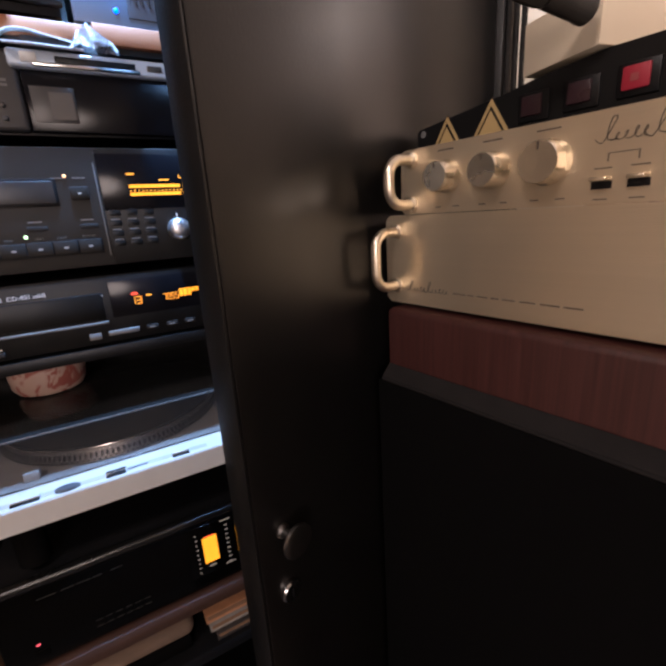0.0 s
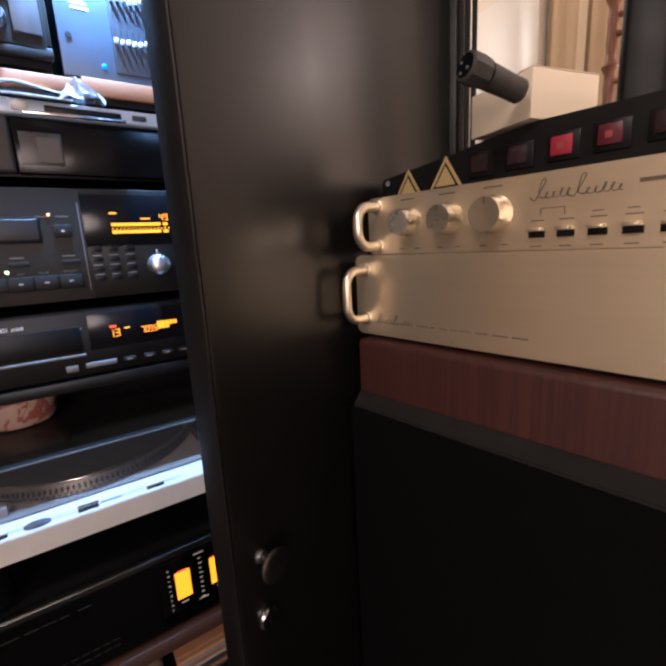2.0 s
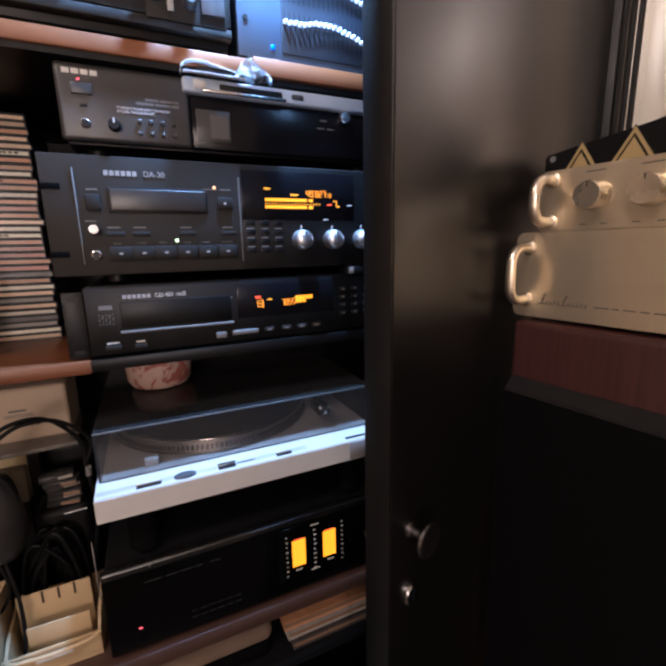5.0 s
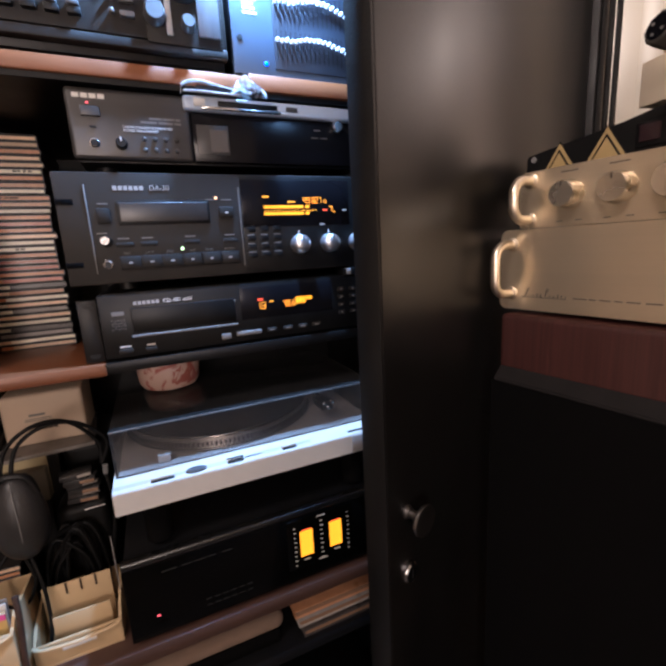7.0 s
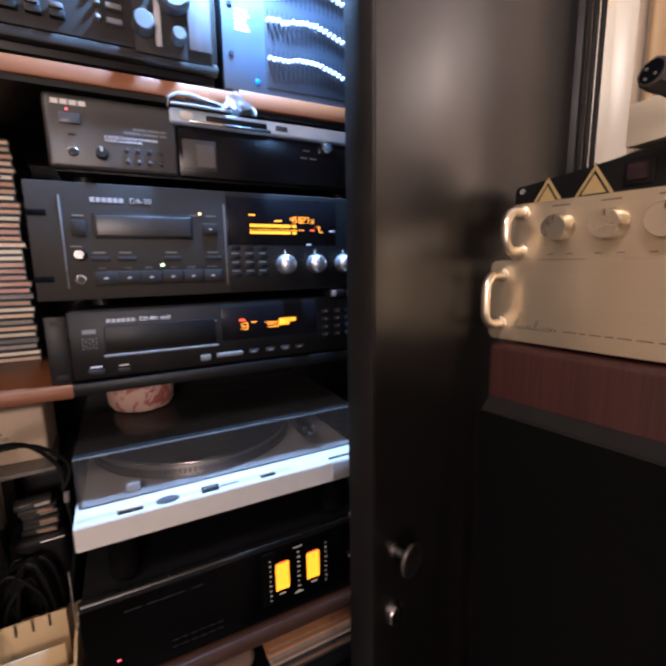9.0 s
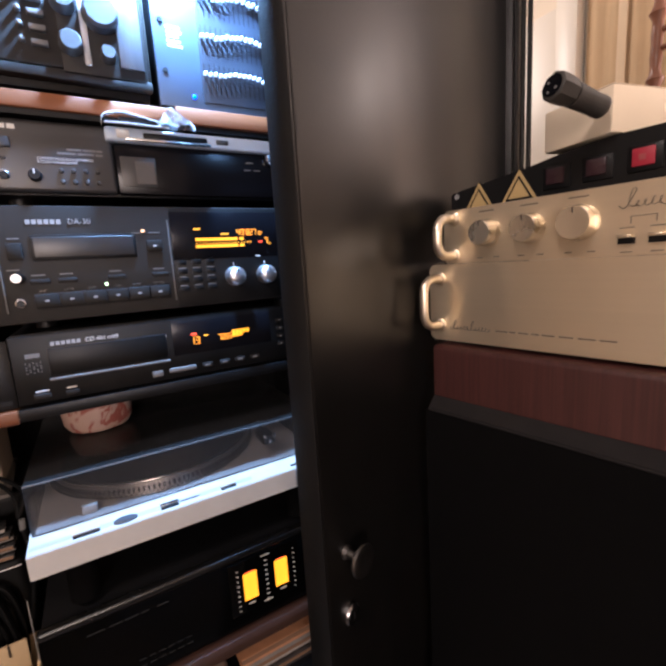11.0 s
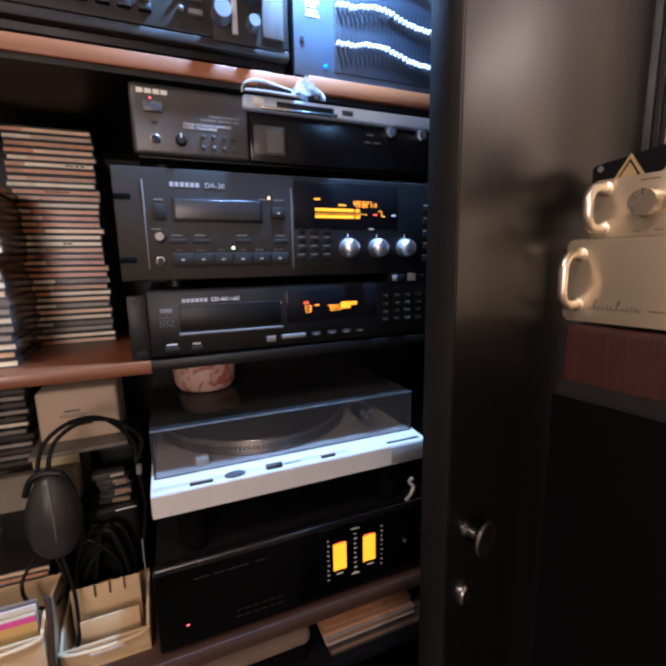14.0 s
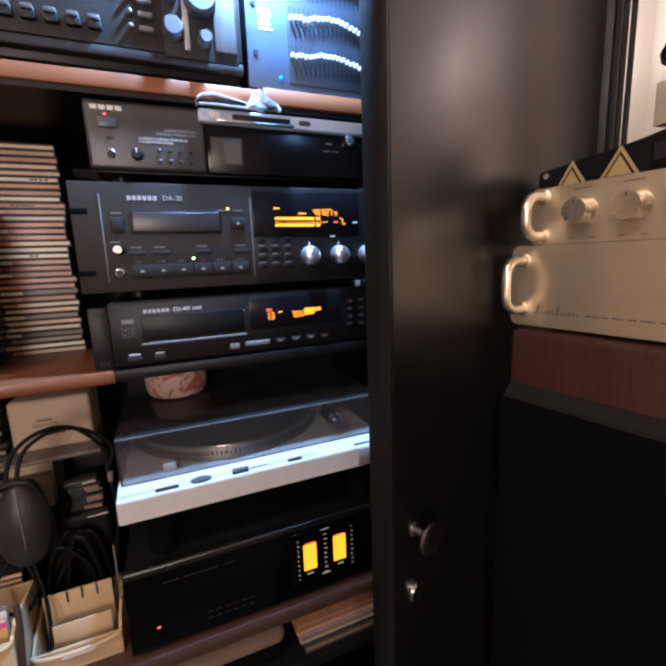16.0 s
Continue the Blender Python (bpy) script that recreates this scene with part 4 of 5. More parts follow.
part("cable_bag", bm, CABLE, coil)
part("steel_pin", sweep(bmesh.new(), [(-0.006, -0.012, 0.1600), (0.022, -0.012, 0.1612)], 0.0016), STEEL, coil)
part("plug", sweep(bmesh.new(), [(0.030, -0.01, 0.210), (0.031, -0.01, 0.224)], 0.0038), GREYPRINT, coil)
part("cord", sweep(bmesh.new(), arc([(0.030, -0.01, 0.210), (0.034, -0.012, 0.16), (0.026, -0.014, 0.10), (0.012, -0.016, 0.03), (0.0, -0.02, 0.004)]), 0.003), CABLE, coil)

for k in range(6):
    c = thing("cassette_case", (-0.246 + 0.003 * k - 0.0008 * k * k, 0.700 + 0.002 * (k % 2), 0.8060 + 0.0072 * k), (-5, 4, -7, 8, -3, 6)[k], "slim cassette case with a pale label, in a dark pile", "cassette", "pile of cassettes")
    pbox("case", c, DARKCASE, 0.004, 0.001, 0.0, 0.046, 0.026, 0.0070, 0.0008)
    pbox("label_card", c, (OLDPAPER, SPINES[4])[k % 2], 0.022 + 0.001 * k, -0.0005, 0.0018, 0.0445, 0.002, 0.0056)


def tray(name, at, label, w, dep, h0, h1):
    d = thing(name, at, 0, label, "tray")
    t = 0.0035
    pbox("base", d, CREAM, 0.0, 0.0, 0.0, w, dep, t, 0.001)
    bm = bmesh.new()
    box(bm, 0.0, 0.0, t, w, t, h0, 0.0015)
    part("front_wall", bm, CREAM, d)
    for x in (0.0, w - t):
        bm = bmesh.new()
        vs = [[bm.verts.new((x + o, y, z)) for y, z in ((t, t), (dep, t), (dep, h1), (t + 0.018, h0 + 0.012), (t, h0))] for o in (0, t)]
        for k in range(5):
            bm.faces.new((vs[0][k], vs[0][(k + 1) % 5], vs[1][(k + 1) % 5], vs[1][k]))
        bm.faces.new(vs[0][::-1]), bm.faces.new(vs[1])
        bmesh.ops.recalc_face_normals(bm, faces=bm.faces)
        part("side_wall", bm, CREAM, d)
    pbox("back_wall", d, CREAM, t, dep - t, t, w - t, dep, h1, 0.0008)
    part("rim", sweep(bmesh.new(), arc([(0.0, 0.001, h0), (0.012, -0.004, h0 - 0.003), (w / 2, -0.007, h0 - 0.004), (w - 0.012, -0.004, h0 - 0.003), (w, 0.001, h0)]), 0.0026), CREAM, d, "rounded rim")
    return d


holder = tray("desk_tray", (-0.2880, 0.600, 0.636), "cream plastic desk tray holding a slotted insert", 0.104, 0.085, 0.036, 0.060)
bm = bmesh.new()
box(bm, 0.010, 0.040, 0.0036, 0.094, 0.043, 0.088, 0.001)
part("insert", bm, CREAM, holder, "upright cream insert")
for x in (0.038, 0.056, 0.074):
    pbox("slot", holder, BROWNPRINT, x, 0.0385, 0.072, x + 0.0022, 0.0402, 0.0885)
pbox("insert", holder, CREAM, 0.022, 0.018, 0.0036, 0.092, 0.0205, 0.056, 0.001, "translucent front insert")
pbox("clip_bar", holder, SILVER, 0.034, -0.0095, 0.026, 0.074, -0.0065, 0.031, 0.0015, "pale clip on the rim")
pbox("divider", holder, GREYDECK, 0.1022, 0.037, 0.050, 0.1036, 0.040, 0.140, 0.001, "thin upright divider")

bin2 = tray("card_box", (-0.4180, 0.572, 0.636), "white plastic box holding coloured printed cards", 0.126, 0.10, 0.092, 0.098)
for k, (m, h, y) in enumerate(((mat("printed_card", (0.62, 0.42, 0.14), 0.6, 0, 0.1, 40, 0), 0.110, 0.020), (PRINT, 0.116, 0.026), (SPINES[4], 0.118, 0.032))):
    pbox("card", bin2, m, 0.010, y, 0.0036, 0.116, y + 0.0012, h, 0.0)
pbox("card_stripe", bin2, mat("magenta_print", (0.65, 0.08, 0.32), 0.6, 0, 0.05, 40, 0), 0.010, 0.0194, 0.099, 0.116, 0.01985, 0.1065)
pbox("card_stripe", bin2, PRINT, 0.010, 0.0194, 0.1068, 0.116, 0.01985, 0.1098)
# bar standing in for the card box's side in shade and the cables there
strap = part("shaded_box_side", sweep(bmesh.new(), arc([(0.0, 0.0, 0.0025), (0.001, 0.0, 0.05), (0.004, 0.003, 0.10), (0.003, 0.008, 0.13)]), 0.0036), mat("dark_brown_shade", (0.05, 0.024, 0.014), 0.6, 0.0, 0.3, 60, 0.2, 400))
strap.matrix_world = pose(-0.2895, 0.578, 0.636)
tagged(strap, "dark brown bar for the card box's shaded side and hanging cables", "strap")

# ---- devices on the top shelf ----
def mixing_deck():
    d = thing("reel_controller", (-0.46, 0.602, 1.381), 0, "dark grey recorder with keys and knobs, on the top shelf", "recorder")
    W = 0.500
    pbox("body", d, BLACK, 0.003, 0.012, 0.008, W - 0.003, 0.30, 0.19, 0.001)
    pbox("chin", d, DARK, 0, -0.002, 0.0160, W, 0.012, 0.0268, 0.002)
    pbox("front_panel", d, DARK, 0, 0.0, 0.0285, W, 0.010, 0.192, 0.0015)
    for k in range(12):
        x = 0.331 - 0.0205 * k
        pbox("push_key", d, BLACK, x, -0.007, 0.0405, x + 0.0135, 0.001, 0.0480, 0.0012)
        pbox("key_cap", d, SOFTGREY, x + 0.001, -0.0085, 0.0484, x + 0.0125, 0.001, 0.0540, 0.0015)
    for r in range(6):
        pbox("white_key", d, GREYPRINT, 0.383, -0.006, 0.046 + 0.0145 * r, 0.398, 0.001, 0.0515 + 0.0145 * r, 0.001, "pale soft key")
        pturn("peg", d, GREYPRINT, [(0.0028, 0), (0.0026, -0.006), (0.001, -0.007)], "y", (0.375, 0, 0.050 + 0.0145 * r), n=12)
    pbox("side_plate", d, DARK, 0.409, -0.002, 0.022, 0.495, 0.001, 0.19, 0.001)
    pbox("silver_plate", d, mat("dull_grey_plate", (0.12, 0.12, 0.13), 0.5, 0.2, 0.3, 40, 0.1, 300, stretch=(4, 1, 0.5)), 0.467, -0.005, 0.036, 0.4925, -0.0018, 0.19, 0.001, "pale metal plate", 2)
    for x, z, r in ((0.419, 0.052, 0.0115), (0.417, 0.094, 0.0125), (0.452, 0.088, 0.019), (0.455, 0.046, 0.008)):
        pturn("knob", d, SOFTGREY, [(r, 0), (r * 0.95, -0.014), (r * 0.8, -0.017)], "y", (x, -0.001, z), "grey knob", 32)
    pbox("bright_strip", d, SILVER, 0.4310, -0.004, 0.034, 0.4375, 0.001, 0.19, 0.001, "pale metal strip")
    pturn("lit_led", d, WHITELED, [(0.002, 0), (0.0018, -0.001), (0.0006, -0.0014)], "y", (0.247, 0, 0.058), n=12)
    for x in (0.04, 0.46):
        for y in (0.04, 0.25):
            pturn("foot", d, BLACK, [(0.012, 0), (0.012, 0.009)], "z", (x, y, 0), n=18)


mixing_deck()


def equaliser():
    d = thing("graphic_equaliser", (0.047, 0.602, 1.381), 0, "blue-grey graphic equaliser with white slider caps in waves", "equaliser")
    W = 0.265
    pbox("body", d, BLACK, 0.003, 0.010, 0.004, W - 0.003, 0.25, 0.17, 0.001)
    pbox("front_panel", d, BLUEP, 0, 0, 0.003, W, 0.010, 0.172, 0.001)
    pbox("slider_field", d, mat("dark_blue_field", (0.022, 0.028, 0.042), 0.45, 0.0, 0.15, 30, 0.08, 700), 0.054, -0.0012, 0.012, W - 0.008, 0.001, 0.168, 0.001)
    solid("print_bar", d, PRINT, [(0.016, -0.0005, 0.072 + 0.0052 * k, 0.034 - 0.002 * (k % 3), 0.0002, 0.0748 + 0.0052 * k) for k in range(5)])
    pturn("power_led", d, BLUELED, [(0.0026, 0), (0.0024, -0.0014), (0.001, -0.002)], "y", (0.042, 0, 0.0175), "bright blue light", 14)
    pturn("screw", d, BLACK, [(0.0035, 0.001), (0.003, -0.0015)], "y", (0.010, 0, 0.044), n=14)
    pturn("screw", d, BLACK, [(0.0035, 0.001), (0.003, -0.0015)], "y", (0.010, 0, 0.100), n=14)
    caps = []
    for row, z in ((0, 0.041), (1, 0.086), (2, 0.131)):
        solid("slider_slot", d, BLACK, [(0.0575 + 0.0066 * k, -0.0014, z - 0.017, 0.0585 + 0.0066 * k, -0.0010, z + 0.018) for k in range(29)])
        for k in range(29):
            u = k / 28
            w = 0.0100 * math.exp(-((u - 0.30) / 0.2) ** 2) - 0.0075 * max(0, (u - 0.45) / 0.55) ** 0.8 + (0.003 if u < 0.08 else 0) + random.uniform(-0.0008, 0.0008)
            x = 0.058 + 0.0066 * k
            pbox("slider_cap", d, WHITELED, x - 0.0019, -0.0085, z + w - 0.0016, x + 0.0019, -0.0014, z + w + 0.0016, 0.0008)


equaliser()

w = thing("plastic_wrapper", (0.060, 0.592, 1.3525), 0, "crumpled clear plastic wrapper lying on the minidisc deck", "wrapper")
rnd = random.Random(8)
wrap = bmesh.new()
rim = []
for k in range(12):
    a = 2 * math.pi * k / 12
    rim.append((0.027 * math.cos(a) * rnd.uniform(0.8, 1.1), 0.011 * math.sin(a) * rnd.uniform(0.8, 1.1), 0.0006 if k % 2 else rnd.uniform(0.003, 0.008)))
ridge = [(-0.012, 0.002, 0.020), (-0.004, -0.002, 0.0265), (0.006, 0.001, 0.022), (0.016, 0.0, 0.013)]
lows = [wrap.verts.new(p) for p in rim]
tops = [wrap.verts.new(p) for p in ridge]
near = [min(range(4), key=lambda j: (rim[k][0] - ridge[j][0]) ** 2) for k in range(12)]
for k in range(12):
    j, i = near[k], near[(k + 1) % 12]
    wrap.faces.new((lows[k], lows[(k + 1) % 12], tops[j]))
    if i != j:
        wrap.faces.new((lows[(k + 1) % 12], tops[i], tops[j]))
bmesh.ops.recalc_face_normals(wrap, faces=wrap.faces)
bmesh.ops.subdivide_edges(wrap, edges=list(wrap.edges), cuts=3, use_grid_fill=True)
for v in wrap.verts:
    n = noise.noise_vector(v.co * 130)
    v.co += Vector((0.0012 * n.x, 0.0012 * n.y, 0.0012 * abs(n.z)))
sd = part("film", wrap, FILM, w, "clear creased film", False).modifiers.new("thickness", "SOLIDIFY")
sd.thickness = 0.0003
for k in (0, 2, 4, 7, 9, 11):
    part("crease", sweep(bmesh.new(), [rim[k], [0.5 * (p + q) + 0.0008 for p, q in zip(rim[k], ridge[near[k]])], ridge[near[k]]], 0.00035, 5), MILKY, w)


def ribbon(line, wide, thick):
    """A thin strip along a line in x and z, with its width along y."""
    bm = bmesh.new()
    rows = [[bm.verts.new((p.x, p.y + o, p.z + q)) for o, q in ((0, 0), (wide, 0), (wide, thick), (0, thick))] for p in line]
    for a, b in zip(rows, rows[1:]):
        for k in range(4):
            bm.faces.new((a[k], a[(k + 1) % 4], b[(k + 1) % 4], b[k]))
    bm.faces.new(rows[0][::-1]), bm.faces.new(rows[-1])
    bmesh.ops.recalc_face_normals(bm, faces=bm.faces)
    return bm


strip = thing("packaging_strip", (0, 0, 0), 0, "white plastic packaging folded round a black case", "packaging")
part("upper_fold", ribbon(arc([(-0.030, 0.0, 0.001), (-0.029, 0.0, 0.009), (-0.020, 0.001, 0.0145), (-0.006, 0.001, 0.0155), (0.010, 0.001, 0.0125), (0.038, 0.002, 0.0075)]), 0.012, 0.0008), MILKY, strip)
part("lower_fold", ribbon(arc([(-0.028, -0.004, 0.0012), (-0.005, -0.005, 0.0014), (0.022, -0.004, 0.0012), (0.042, -0.002, 0.0016)]), 0.006, 0.0010), MILKY, strip)
strip.matrix_world = pose(0.008, 0.590, 1.3515)

flat = bmesh.new()
box(flat, -0.004, -0.0170, 0.0, 0.050, -0.0105, 0.0085, 0.0012)
box(flat, -0.004, -0.0110, 0.0, 0.036, 0.0020, 0.0034, 0.0006)
flat = part("flat_case", flat, BLACK)
flat.matrix_world = pose(0.0, 0.610, 1.3541)
tagged(flat, "flat black case lying on the minidisc deck", "case")

# ---- open black cabinet door ----
def cabinet_door():
    d = thing("cabinet_door", (0.095, 0.339, 0.0), 18.7, "open glossy black cabinet door with knob and lock", "door")
    L, T = 0.494, 0.030
    pbox("door_panel", d, LACQUER, 0.0015, 0.0, 0.06, L, T, 2.0, 0.002, "glossy black lacquered panel")
    pbox("edge_band", d, EDGE, -0.001, 0.0006, 0.06, 0.0013, T - 0.0006, 2.0, 0.0005)
    k = pturn("knob", d, mat("dull_dark_steel", (0.23, 0.22, 0.215), 0.32, 1.0, 0.1, 60, 0.05, 500), [(0.0075, 0.001), (0.0072, -0.002), (0.0048, -0.004), (0.0046, -0.012), (0.0078, -0.016), (0.0150, -0.0185), (0.0165, -0.0205), (0.0162, -0.0230), (0.0140, -0.0240), (0.004, -0.0242)], "y", (0.030, 0, 0.892), "dark polished mushroom knob", 40)
    l = pturn("lock", d, DARKCHROME, [(0.0115, 0.001), (0.0112, -0.004), (0.0095, -0.006), (0.004, -0.0062)], "y", (0.030, 0, 0.822), "round chrome lock cylinder", 32)
    part("keyhole", box(bmesh.new(), 0.0293, -0.0066, 0.817, 0.0307, -0.0055, 0.827), BLACK, l)
    pbox("hinge_stile", d, EDGE, L, -0.010, 0.06, L + 0.010, T, 2.0, 0.002, "fluted black hinge strip")
    for j in range(3):
        part("flute", sweep(bmesh.new(), [(L + 0.013 + 0.007 * j, -0.012 - 0.008 * j, 0.06), (L + 0.013 + 0.007 * j, -0.012 - 0.008 * j, 2.0)], 0.0042, 10), EDGE, d)
    pbox("hinge_post", d, EDGE, L + 0.012, -0.012, 0.0, L + 0.045, T + 0.01, 2.0, 0.002)
    pbox("foot_block", d, EDGE, 0.0, 0.002, 0.0, L, T - 0.002, 0.06, 0.001)


cabinet_door()


# ---- loudspeaker with the amplifier stack ----
A = -81.0
def stack(name, off, z, label, category):
    """A thing in the stack: off is how far its front stands out of the common face."""
    a = radians(9)
    return thing(name, (0.285 - off * math.cos(a), 0.369 - off * math.sin(a), z), A, label, category)


def loudspeaker():
    d = stack("loudspeaker", 0.014, 0.0, "large loudspeaker with mahogany top and black grille", "loudspeaker")
    W, D = 0.50, 0.40
    pbox("cabinet", d, MAHOG, -0.008, 0.0, 0.02, W, D, 1.078, 0.006, "mahogany veneered cabinet", 4)
    bm = bmesh.new()
    rows = [(0.0, 1.020), (-0.013, 1.006), (-0.014, 0.06), (0.0, 0.06)]
    ends = [[bm.verts.new((x, y - 0.0005, z)) for y, z in rows] for x in (-0.005, W - 0.003)]
    for k in range(4):
        bm.faces.new((ends[0][k], ends[1][k], ends[1][(k + 1) % 4], ends[0][(k + 1) % 4]))
    bm.faces.new(ends[0]), bm.faces.new(ends[1][::-1])
    bmesh.ops.recalc_face_normals(bm, faces=bm.faces)
    bmesh.ops.bevel(bm, geom=list(bm.edges), offset=0.0015, segments=2, affect="EDGES")
    part("grille_frame", bm, mat("dusty_black_frame", (0.013, 0.0115, 0.0115), 0.85, 0, 0.5, 30, 0.2, 500, spec=0.2), d, "dusty black bevelled grille frame")
    pbox("grille_cloth", d, CLOTH, -0.0056, -0.0165, 0.06, W - 0.0024, -0.0146, 1.0045, 0.0006, "black grille cloth")
    for x in (0.03, W - 0.04):
        for y in (0.04, D - 0.04):
            pturn("foot", d, BLACK, [(0.02, 0), (0.02, 0.021)], "z", (x, y, 0), n=20)


loudspeaker()


def grip(d, x, z0, z1, y=0.0, out=0.030):
    q = 0.015
    pts = [(x, y + 0.002, z0), (x, y - 0.4 * out, z0)]
    for k in range(6):
        a = math.pi / 2 * k / 5
        pts.append((x, y - out + q * (1 - math.sin(a)), z0 + q * (1 - math.cos(a))))
    pts += [(p[0], p[1], z0 + z1 - p[2]) for p in pts[::-1]]
    h = part("handle", sweep(bmesh.new(), pts, 0.0048, 16), CHROME, d, "polished rack handle")
    for z in (z0, z1):
        part("ferrule", lathe(bmesh.new(), [(0.0072, 0.0008), (0.0070, -0.0022), (0.0050, -0.0034)], "y", (x, y, z), 24), CHROME, h)


def rounded_plate(x0, x1, z0, z1, y0, y1, r):
    """A flat front plate whose corners are rounded."""
    bm = bmesh.new()
    loop = []
    for cx, cz, a0 in ((x1 - r, z1 - r, 0), (x0 + r, z1 - r, 90), (x0 + r, z0 + r, 180), (x1 - r, z0 + r, 270)):
        for k in range(6):
            a = radians(a0 + 18 * k)
            loop.append((cx + r * math.cos(a), cz + r * math.sin(a)))
    f, b = ([bm.verts.new((x, y, z)) for x, z in loop] for y in (y0, y1))
    for k in range(len(loop)):
        bm.faces.new((f[k], b[k], b[(k + 1) % len(loop)], f[(k + 1) % len(loop)]))
    bm.faces.new(f), bm.faces.new(b[::-1])
    bmesh.ops.recalc_face_normals(bm, faces=bm.faces)
    bmesh.ops.bevel(bm, geom=[e for e in bm.edges if all(abs(v.co.y - y0) < 1e-6 for v in e.verts)], offset=0.0008, segments=2, affect="EDGES")
    return bm


def scribble(name, d, x, y, z, h, w, m):
    """The script logo as plain slanted loops with two tall strokes."""
    bm = bmesh.new()
    for x0, n in ((0.10, 4), (0.58, 5)):
        pts = []
        for k in range(14 * n + 1):
            ph = 2 * math.pi * k / 14
            zz = 0.20 * h * (1 - math.cos(ph)) * (1 - 0.25 * math.sin(1.7 * k / 14))
            pts.append((x + x0 * w + 0.085 * w * k / 14 + 0.12 * h * math.sin(ph) + 0.35 * zz, y, z + zz))
        sweep(bm, pts, 0.00022, 5)
    for x0 in (0.0, 0.47):
        px = x + x0 * w
        sweep(bm, arc([(px - 0.25 * h, y, z + 0.15 * h), (px + 0.05 * h, y, z - 0.05 * h), (px + 0.42 * h, y, z + 0.55 * h), (px + 0.62 * h, y, z + h), (px + 0.45 * h, y, z + 1.05 * h), (px + 0.30 * h, y, z + 0.6 * h), (px + 0.30 * h, y, z + 0.1 * h), (px + 0.75 * h, y, z + 0.05 * h)], 6), 0.00026, 5)
    return part(name, bm, m, d)


def power_stage():
    d = stack("lower_amplifier", 0.0015, 1.078, "champagne aluminium power amplifier with rack handles", "amplifier")
    pbox("body", d, BLACK, 0.012, 0.005, 0.006, 0.470, 0.28, 0.084, 0.001)
    part("front_plate", rounded_plate(-0.018, 0.470, 0.004, 0.0904, 0.0, 0.0045, 0.008), CHAMP, d, "brushed champagne front plate")
    grip(d, -0.003, 0.022, 0.075)
    grip(d, 0.455, 0.022, 0.075)
    scribble("script_logo", d, 0.012, -0.0003, 0.0185, 0.009, 0.046, BROWNPRINT)
    solid("print_bar", d, FAINT, [(0.064 + a, -0.0003, 0.0195, 0.064 + a + w, 0.0002, 0.0206) for a, w in ((0, 0.013), (0.015, 0.006), (0.024, 0.010), (0.037, 0.007), (0.047, 0.011), (0.062, 0.012), (0.078, 0.014), (0.095, 0.013))])
    for x in (0.03, 0.44):
        for y in (0.03, 0.25):
            pturn("foot", d, BLACK, [(0.012, 0), (0.012, 0.007)], "z", (x, y, 0), n=18)


power_stage()


def preamp():
    d = stack("preamplifier", 0.0, 1.168, "champagne aluminium preamplifier with knobs and switches", "amplifier")
    pbox("body", d, BLACK, 0.014, 0.005, 0.001, 0.468, 0.25, 0.052, 0.001)
    part("front_plate", rounded_plate(0.002, 0.484, 0.0008, 0.0575, 0.0, 0.0045, 0.006), CHAMP, d, "brushed champagne front plate")
    grip(d, 0.015, 0.0095, 0.0485)
    grip(d, 0.470, 0.0095, 0.0485)
    for x, r in ((0.055, 0.0122), (0.098, 0.0126), (0.140, 0.0142)):
        k = pturn("control_knob", d, KNOBM, [(r + 0.001, 0.0005), (r + 0.001, -0.003), (r, -0.0045), (r * 0.97, -0.017), (r * 0.92, -0.0185), (r * 0.3, -0.0182)], "y", (x, 0, 0.0305), "turned aluminium knob", 44)
        part("pointer", box(bmesh.new(), x - 0.0005, -0.0189, 0.0305 + 0.55 * r, x + 0.0005, -0.0178, 0.0305 + 0.9 * r), BROWNPRINT, k)
        solid("print_bar", d, FAINT, [(x - 0.010, -0.0003, 0.0515, x + 0.006, 0.0002, 0.0525), (x - 0.012, -0.0003, 0.0055, x - 0.006, 0.0002, 0.0063), (x + 0.006, -0.0003, 0.0055, x + 0.012, 0.0002, 0.0063)])
    for k in range(9):
        x = 0.174 + 0.0203 * k
        # the lever's shadow on the plate, painted as a black bar below it
        pbox("lever_shadow", d, BLACK, x - 0.0060, -0.0004, 0.0102, x + 0.0060, 0.002, 0.0150)
        pbox("switch_lever", d, CHAMP, x - 0.0050, -0.009, 0.0150, x + 0.0050, 0.001, 0.0176, 0.001, "flat aluminium switch lever")
        solid("print_bar", d, FAINT, [(x - 0.005, -0.0003, 0.0225, x + 0.005, 0.0002, 0.0232), (x - 0.004, -0.0003, 0.0035, x + 0.004, 0.0002, 0.0042)] + ([(x - 0.004, -0.0003, 0.0265, x + 0.003, 0.0002, 0.0271)] if k > 1 else []))
    solid("print_bar", d, FAINT, [(0.176, -0.0003, 0.0262, 0.1766, 0.0002, 0.0312), (0.1925, -0.0003, 0.0262, 0.1931, 0.0002, 0.0312), (0.176, -0.0003, 0.0312, 0.1931, 0.0002, 0.0317), (0.236, -0.0003, 0.042, 0.252, 0.0002, 0.0445)])
    scribble("script_logo", d, 0.171, -0.0003, 0.0385, 0.013, 0.056, BROWNPRINT)
    solid("screws", d, BLACK, [(0.006, -0.0004, 0.052, 0.009, 0.0002, 0.0545)])


preamp()


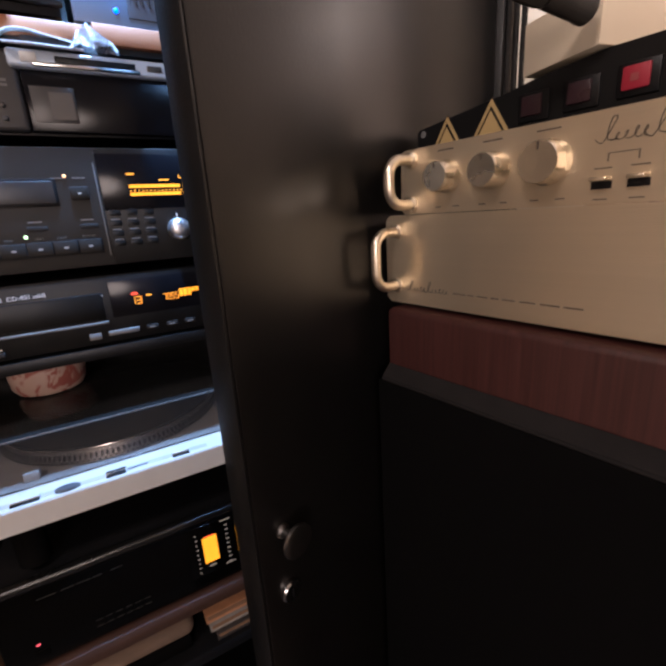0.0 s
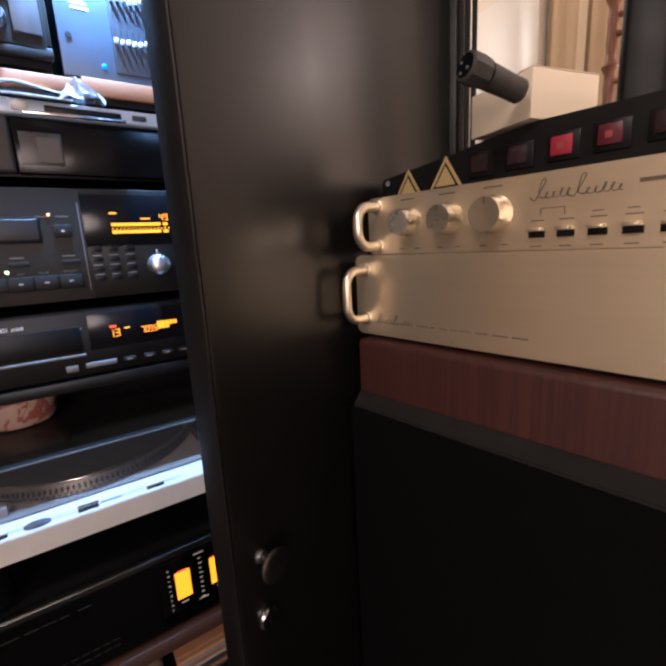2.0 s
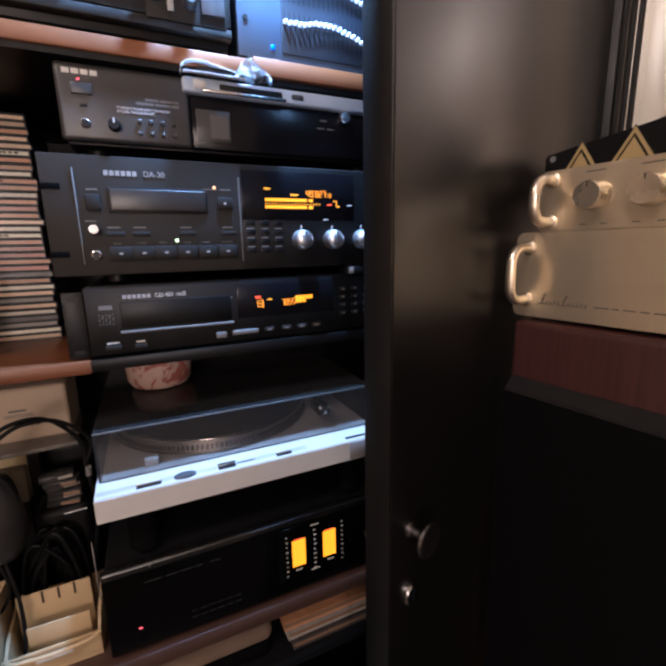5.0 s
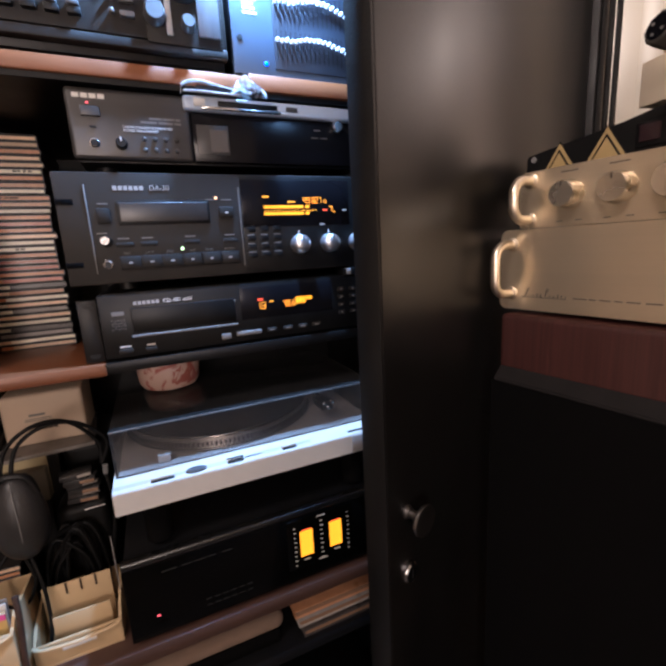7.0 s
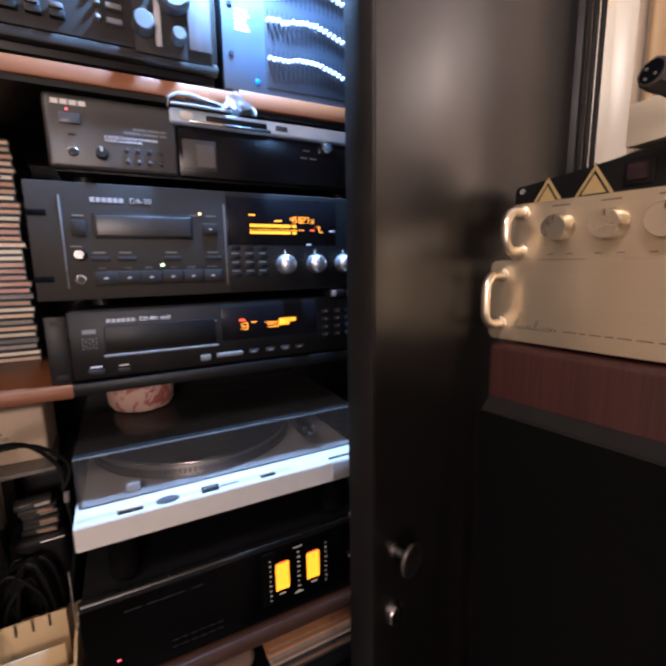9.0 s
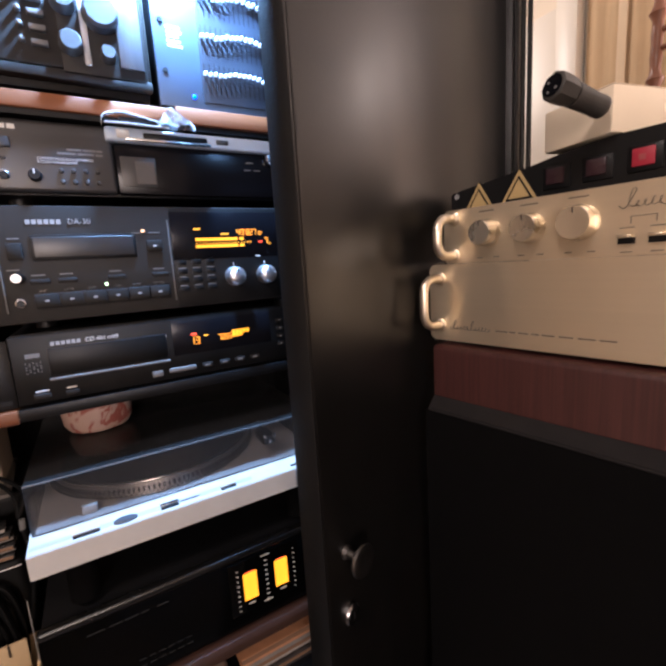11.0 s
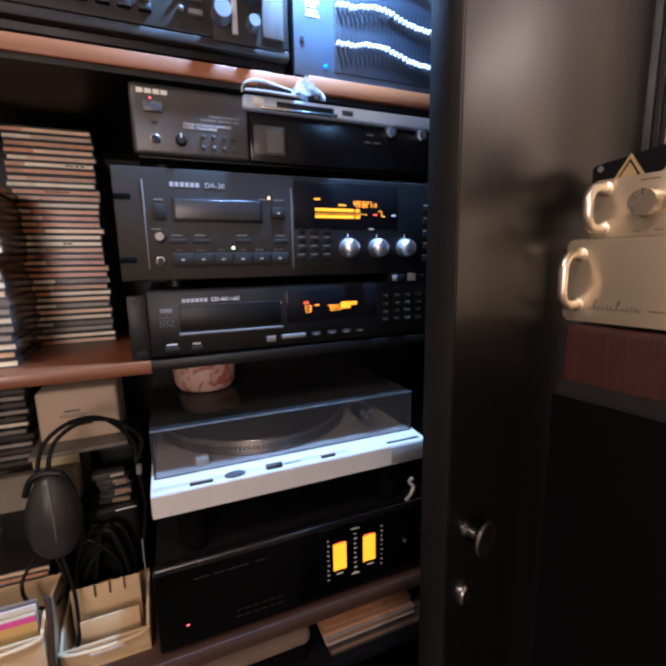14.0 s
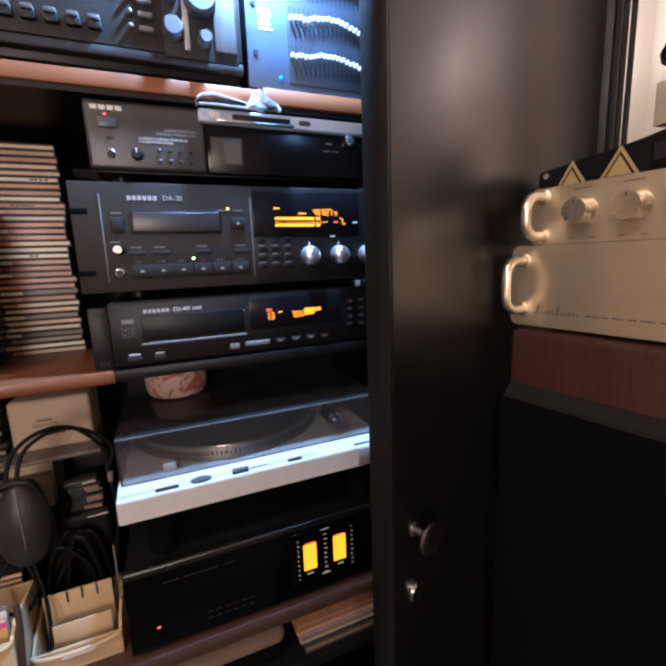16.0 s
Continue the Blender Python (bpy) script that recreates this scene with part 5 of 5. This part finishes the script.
def switch_bar():
    d = stack("power_distributor", -0.066, 1.2205, "black power distributor with red rocker buttons, on the preamplifier", "power strip")
    # the front rises from the left end to the full height under the carton
    bm = bmesh.new()
    rim = [(-0.034, 0.0), (0.40, 0.0), (0.40, 0.0575), (0.145, 0.0575), (0.094, 0.0515), (0.066, 0.046), (-0.034, 0.033)]
    f = [bm.verts.new((x, 0.0, z)) for x, z in rim]
    b = [bm.verts.new((x, 0.17, z)) for x, z in rim]
    bm.faces.new(f), bm.faces.new(b[::-1])
    for k in range(7):
        bm.faces.new((f[k], b[k], b[(k + 1) % 7], f[(k + 1) % 7]))
    bmesh.ops.recalc_face_normals(bm, faces=bm.faces)
    bmesh.ops.bevel(bm, geom=list(bm.edges), offset=0.002, segments=2, affect="EDGES")
    part("body", bm, DARKER, d, "black body with a rising top edge", False)
    for x, h in ((0.006, 0.040), (0.054, 0.045)):
        for nm, m, s, o in (("label_back", BLACK, 1.0, -0.0005), ("label_edge", YELLOWL, 0.92, -0.0010), ("label_line", BLACK, 0.66, -0.0015), ("label_face", YELLOWL, 0.50, -0.0020)):
            b2 = bmesh.new()
            w = 0.024 * s
            zc = h - 0.012 - 0.010 * (1 - s)
            pts = [(x - w, zc - 0.026 * s), (x + w, zc - 0.026 * s), (x, zc + 0.0135 * s)]
            f = [b2.verts.new((a, o, z)) for a, z in pts]
            b = [b2.verts.new((a, o + 0.0005, z)) for a, z in pts]
            b2.faces.new(f), b2.faces.new(b[::-1])
            for k in range(3):
                b2.faces.new((f[k], b[k], b[(k + 1) % 3], f[(k + 1) % 3]))
            bmesh.ops.recalc_face_normals(b2, faces=b2.faces)
            part(nm, b2, m, d, "yellow triangular warning label" if nm == "label_face" else "")
    for k, (x, m) in enumerate(((0.093, REDOFF), (0.130, REDOFF), (0.167, REDB), (0.202, REDDIM), (0.238, REDOFF), (0.272, REDDIM))):
        e = 0.006 + 0.0012 * k
        fr = pbox("button_frame", d, DARKER, x - 0.013, -0.002, 0.012 + e, x + 0.013, 0.001, 0.0345 + e, 0.001)
        part("rocker", box(bmesh.new(), x - 0.0095, -0.004, 0.0165 + e, x + 0.0075, -0.0015, 0.0320 + e, 0.001), m, fr, "red rocker button")
        if m is not REDOFF:
            part("rocker_mark", box(bmesh.new(), x - 0.004, -0.0044, 0.0215 + e, x + 0.001, -0.0041, 0.0265 + e), REDMARK, fr)
    pturn("screw", d, STEEL, [(0.004, 0.001), (0.0035, -0.0012)], "y", (-0.024, 0, 0.028), n=16)


switch_bar()

# beige carton and a black tube lying on top of the stack
cart = thing("beige_carton", (0.361, 0.236, 1.2782), -12, "plain beige carton on the black power distributor", "carton")
pbox("carton_body", cart, BEIGE, 0.0, 0.0, 0.0, 0.080, 0.075, 0.040, 0.0008)
pbox("flap", cart, BEIGE, 0.0, 0.0, 0.0402, 0.080, 0.0370, 0.0410, 0.0003)

DUSTY = mat("dusty_black_rubber", (0.045, 0.041, 0.036), 0.6, 0.0, 0.35, 70, 0.3, 500)
tube = thing("flashlight", (0.290, 0.2480, 1.3105), 0, "black ribbed flashlight leaning against the beige carton", "flashlight")
tube.matrix_world = Matrix.Translation((0.290, 0.2480, 1.3105)) @ Vector((0.060, -0.009, -0.013)).to_track_quat("Z", "Y").to_matrix().to_4x4()
pturn("head", tube, DUSTY, [(0.0105, 0.0), (0.0118, 0.001), (0.0120, 0.010), (0.0112, 0.020)], "z", (0, 0, 0), "wide black lamp head", 8)
pturn("lens", tube, GLASSY, [(0.0088, -0.0006), (0.0088, 0.0005)], "z", (0, 0, 0), n=28)
pturn("barrel", tube, DUSTY, [(0.0102, 0.0), (0.0092, 0.032), (0.0096, 0.033), (0.0094, 0.038), (0.008, 0.0395)], "z", (0, 0, 0.022), n=32)
for x, y in ((0.004, 0.003), (-0.004, -0.003), (0.003, -0.005)):
    pturn("bulb", tube, GREYPRINT, [(0.0012, -0.0012), (0.0012, 0)], "z", (x, y, 0), n=10)

# ---- bright hall past the door ----
TAN = mat("tan_curtain_cloth", (0.60, 0.43, 0.25), 0.85, 0.0, 0.12, 12, 0.3, 300, stretch=(8, 8, 0.4))
cur = thing("curtain", (1.575, 0.66, 0.0), 0, "tan curtain hanging flat beside the white door", "curtain")
bm = bmesh.new()
fr = [[bm.verts.new((0.006 * math.sin(0.9 * k) + o, 0.009 * k, z)) for k in range(31)] for o, z in ((0, 0.02), (0, 2.2), (0.006, 2.2), (0.006, 0.02))]
for a, b in ((0, 1), (1, 2), (2, 3), (3, 0)):
    for k in range(30):
        bm.faces.new((fr[a][k], fr[a][k + 1], fr[b][k + 1], fr[b][k]))
bmesh.ops.recalc_face_normals(bm, faces=bm.faces)
part("cloth", bm, TAN, cur)
pbox("hem_tape", cur, mat("pale_tan_band", (0.72, 0.56, 0.37), 0.8, 0, 0.08, 12, 0.2, 300), -0.010, 0.135, 0.02, -0.0065, 0.163, 2.2, 0.001)
pbox("rail", cur, DOORW, -0.012, -0.03, 2.2, 0.012, 0.32, 2.215, 0.003)
dr = thing("hall_door", (1.597, 1.005, 0.0), -90, "white painted panelled door standing in its frame", "door")
pbox("leaf", dr, DOORW, -0.36, -0.04, 0.0, -0.02, 0.0, 2.05, 0.003)
pbox("door_frame", dr, DOORW, -0.019, -0.055, 0.0, 0.06, 0.0, 2.1, 0.004)
pbox("panel_rib", dr, DOORW, -0.25, -0.048, 0.2, -0.235, -0.041, 1.9, 0.003)
rack = thing("carved_stand", (1.345, 0.615, 0.0), 0, "carved red-brown wooden stand with turned knobs", "stand")
beads = [(0.05, 0.0), (0.03, 0.04), (0.020, 0.9), (0.026, 1.0)]
for k in range(13):
    z = 1.10 + 0.055 * k
    beads += [(0.013, z), (0.015 if k % 3 else 0.022, z + 0.020), (0.014, z + 0.036)]
pturn("turned_post", rack, CARVED, beads + [(0.008, 1.83)], "z", (0, 0, 0), n=28)
for z, out in ((1.455, 0.030), (1.575, 0.024), (1.690, 0.040), (1.735, 0.046)):
    pturn("peg", rack, CARVED, [(0.008, 0.0), (0.007, -out), (0.014, -out - 0.006), (0.016, -out - 0.016), (0.008, -out - 0.026)], "y", (0.0, -0.012, z), n=16)
post = thing("black_tower", (0.764, 0.345, 0.0), 18.7, "tall glossy black tower speaker beyond the stack", "tower speaker")
pbox("tower_body", post, BLACK, 0.0, -0.065, 0.03, 0.18, 0.0, 2.0, 0.012, "", 4)
pbox("base", post, BLACK, -0.01, -0.075, 0.0, 0.19, 0.01, 0.03, 0.004)
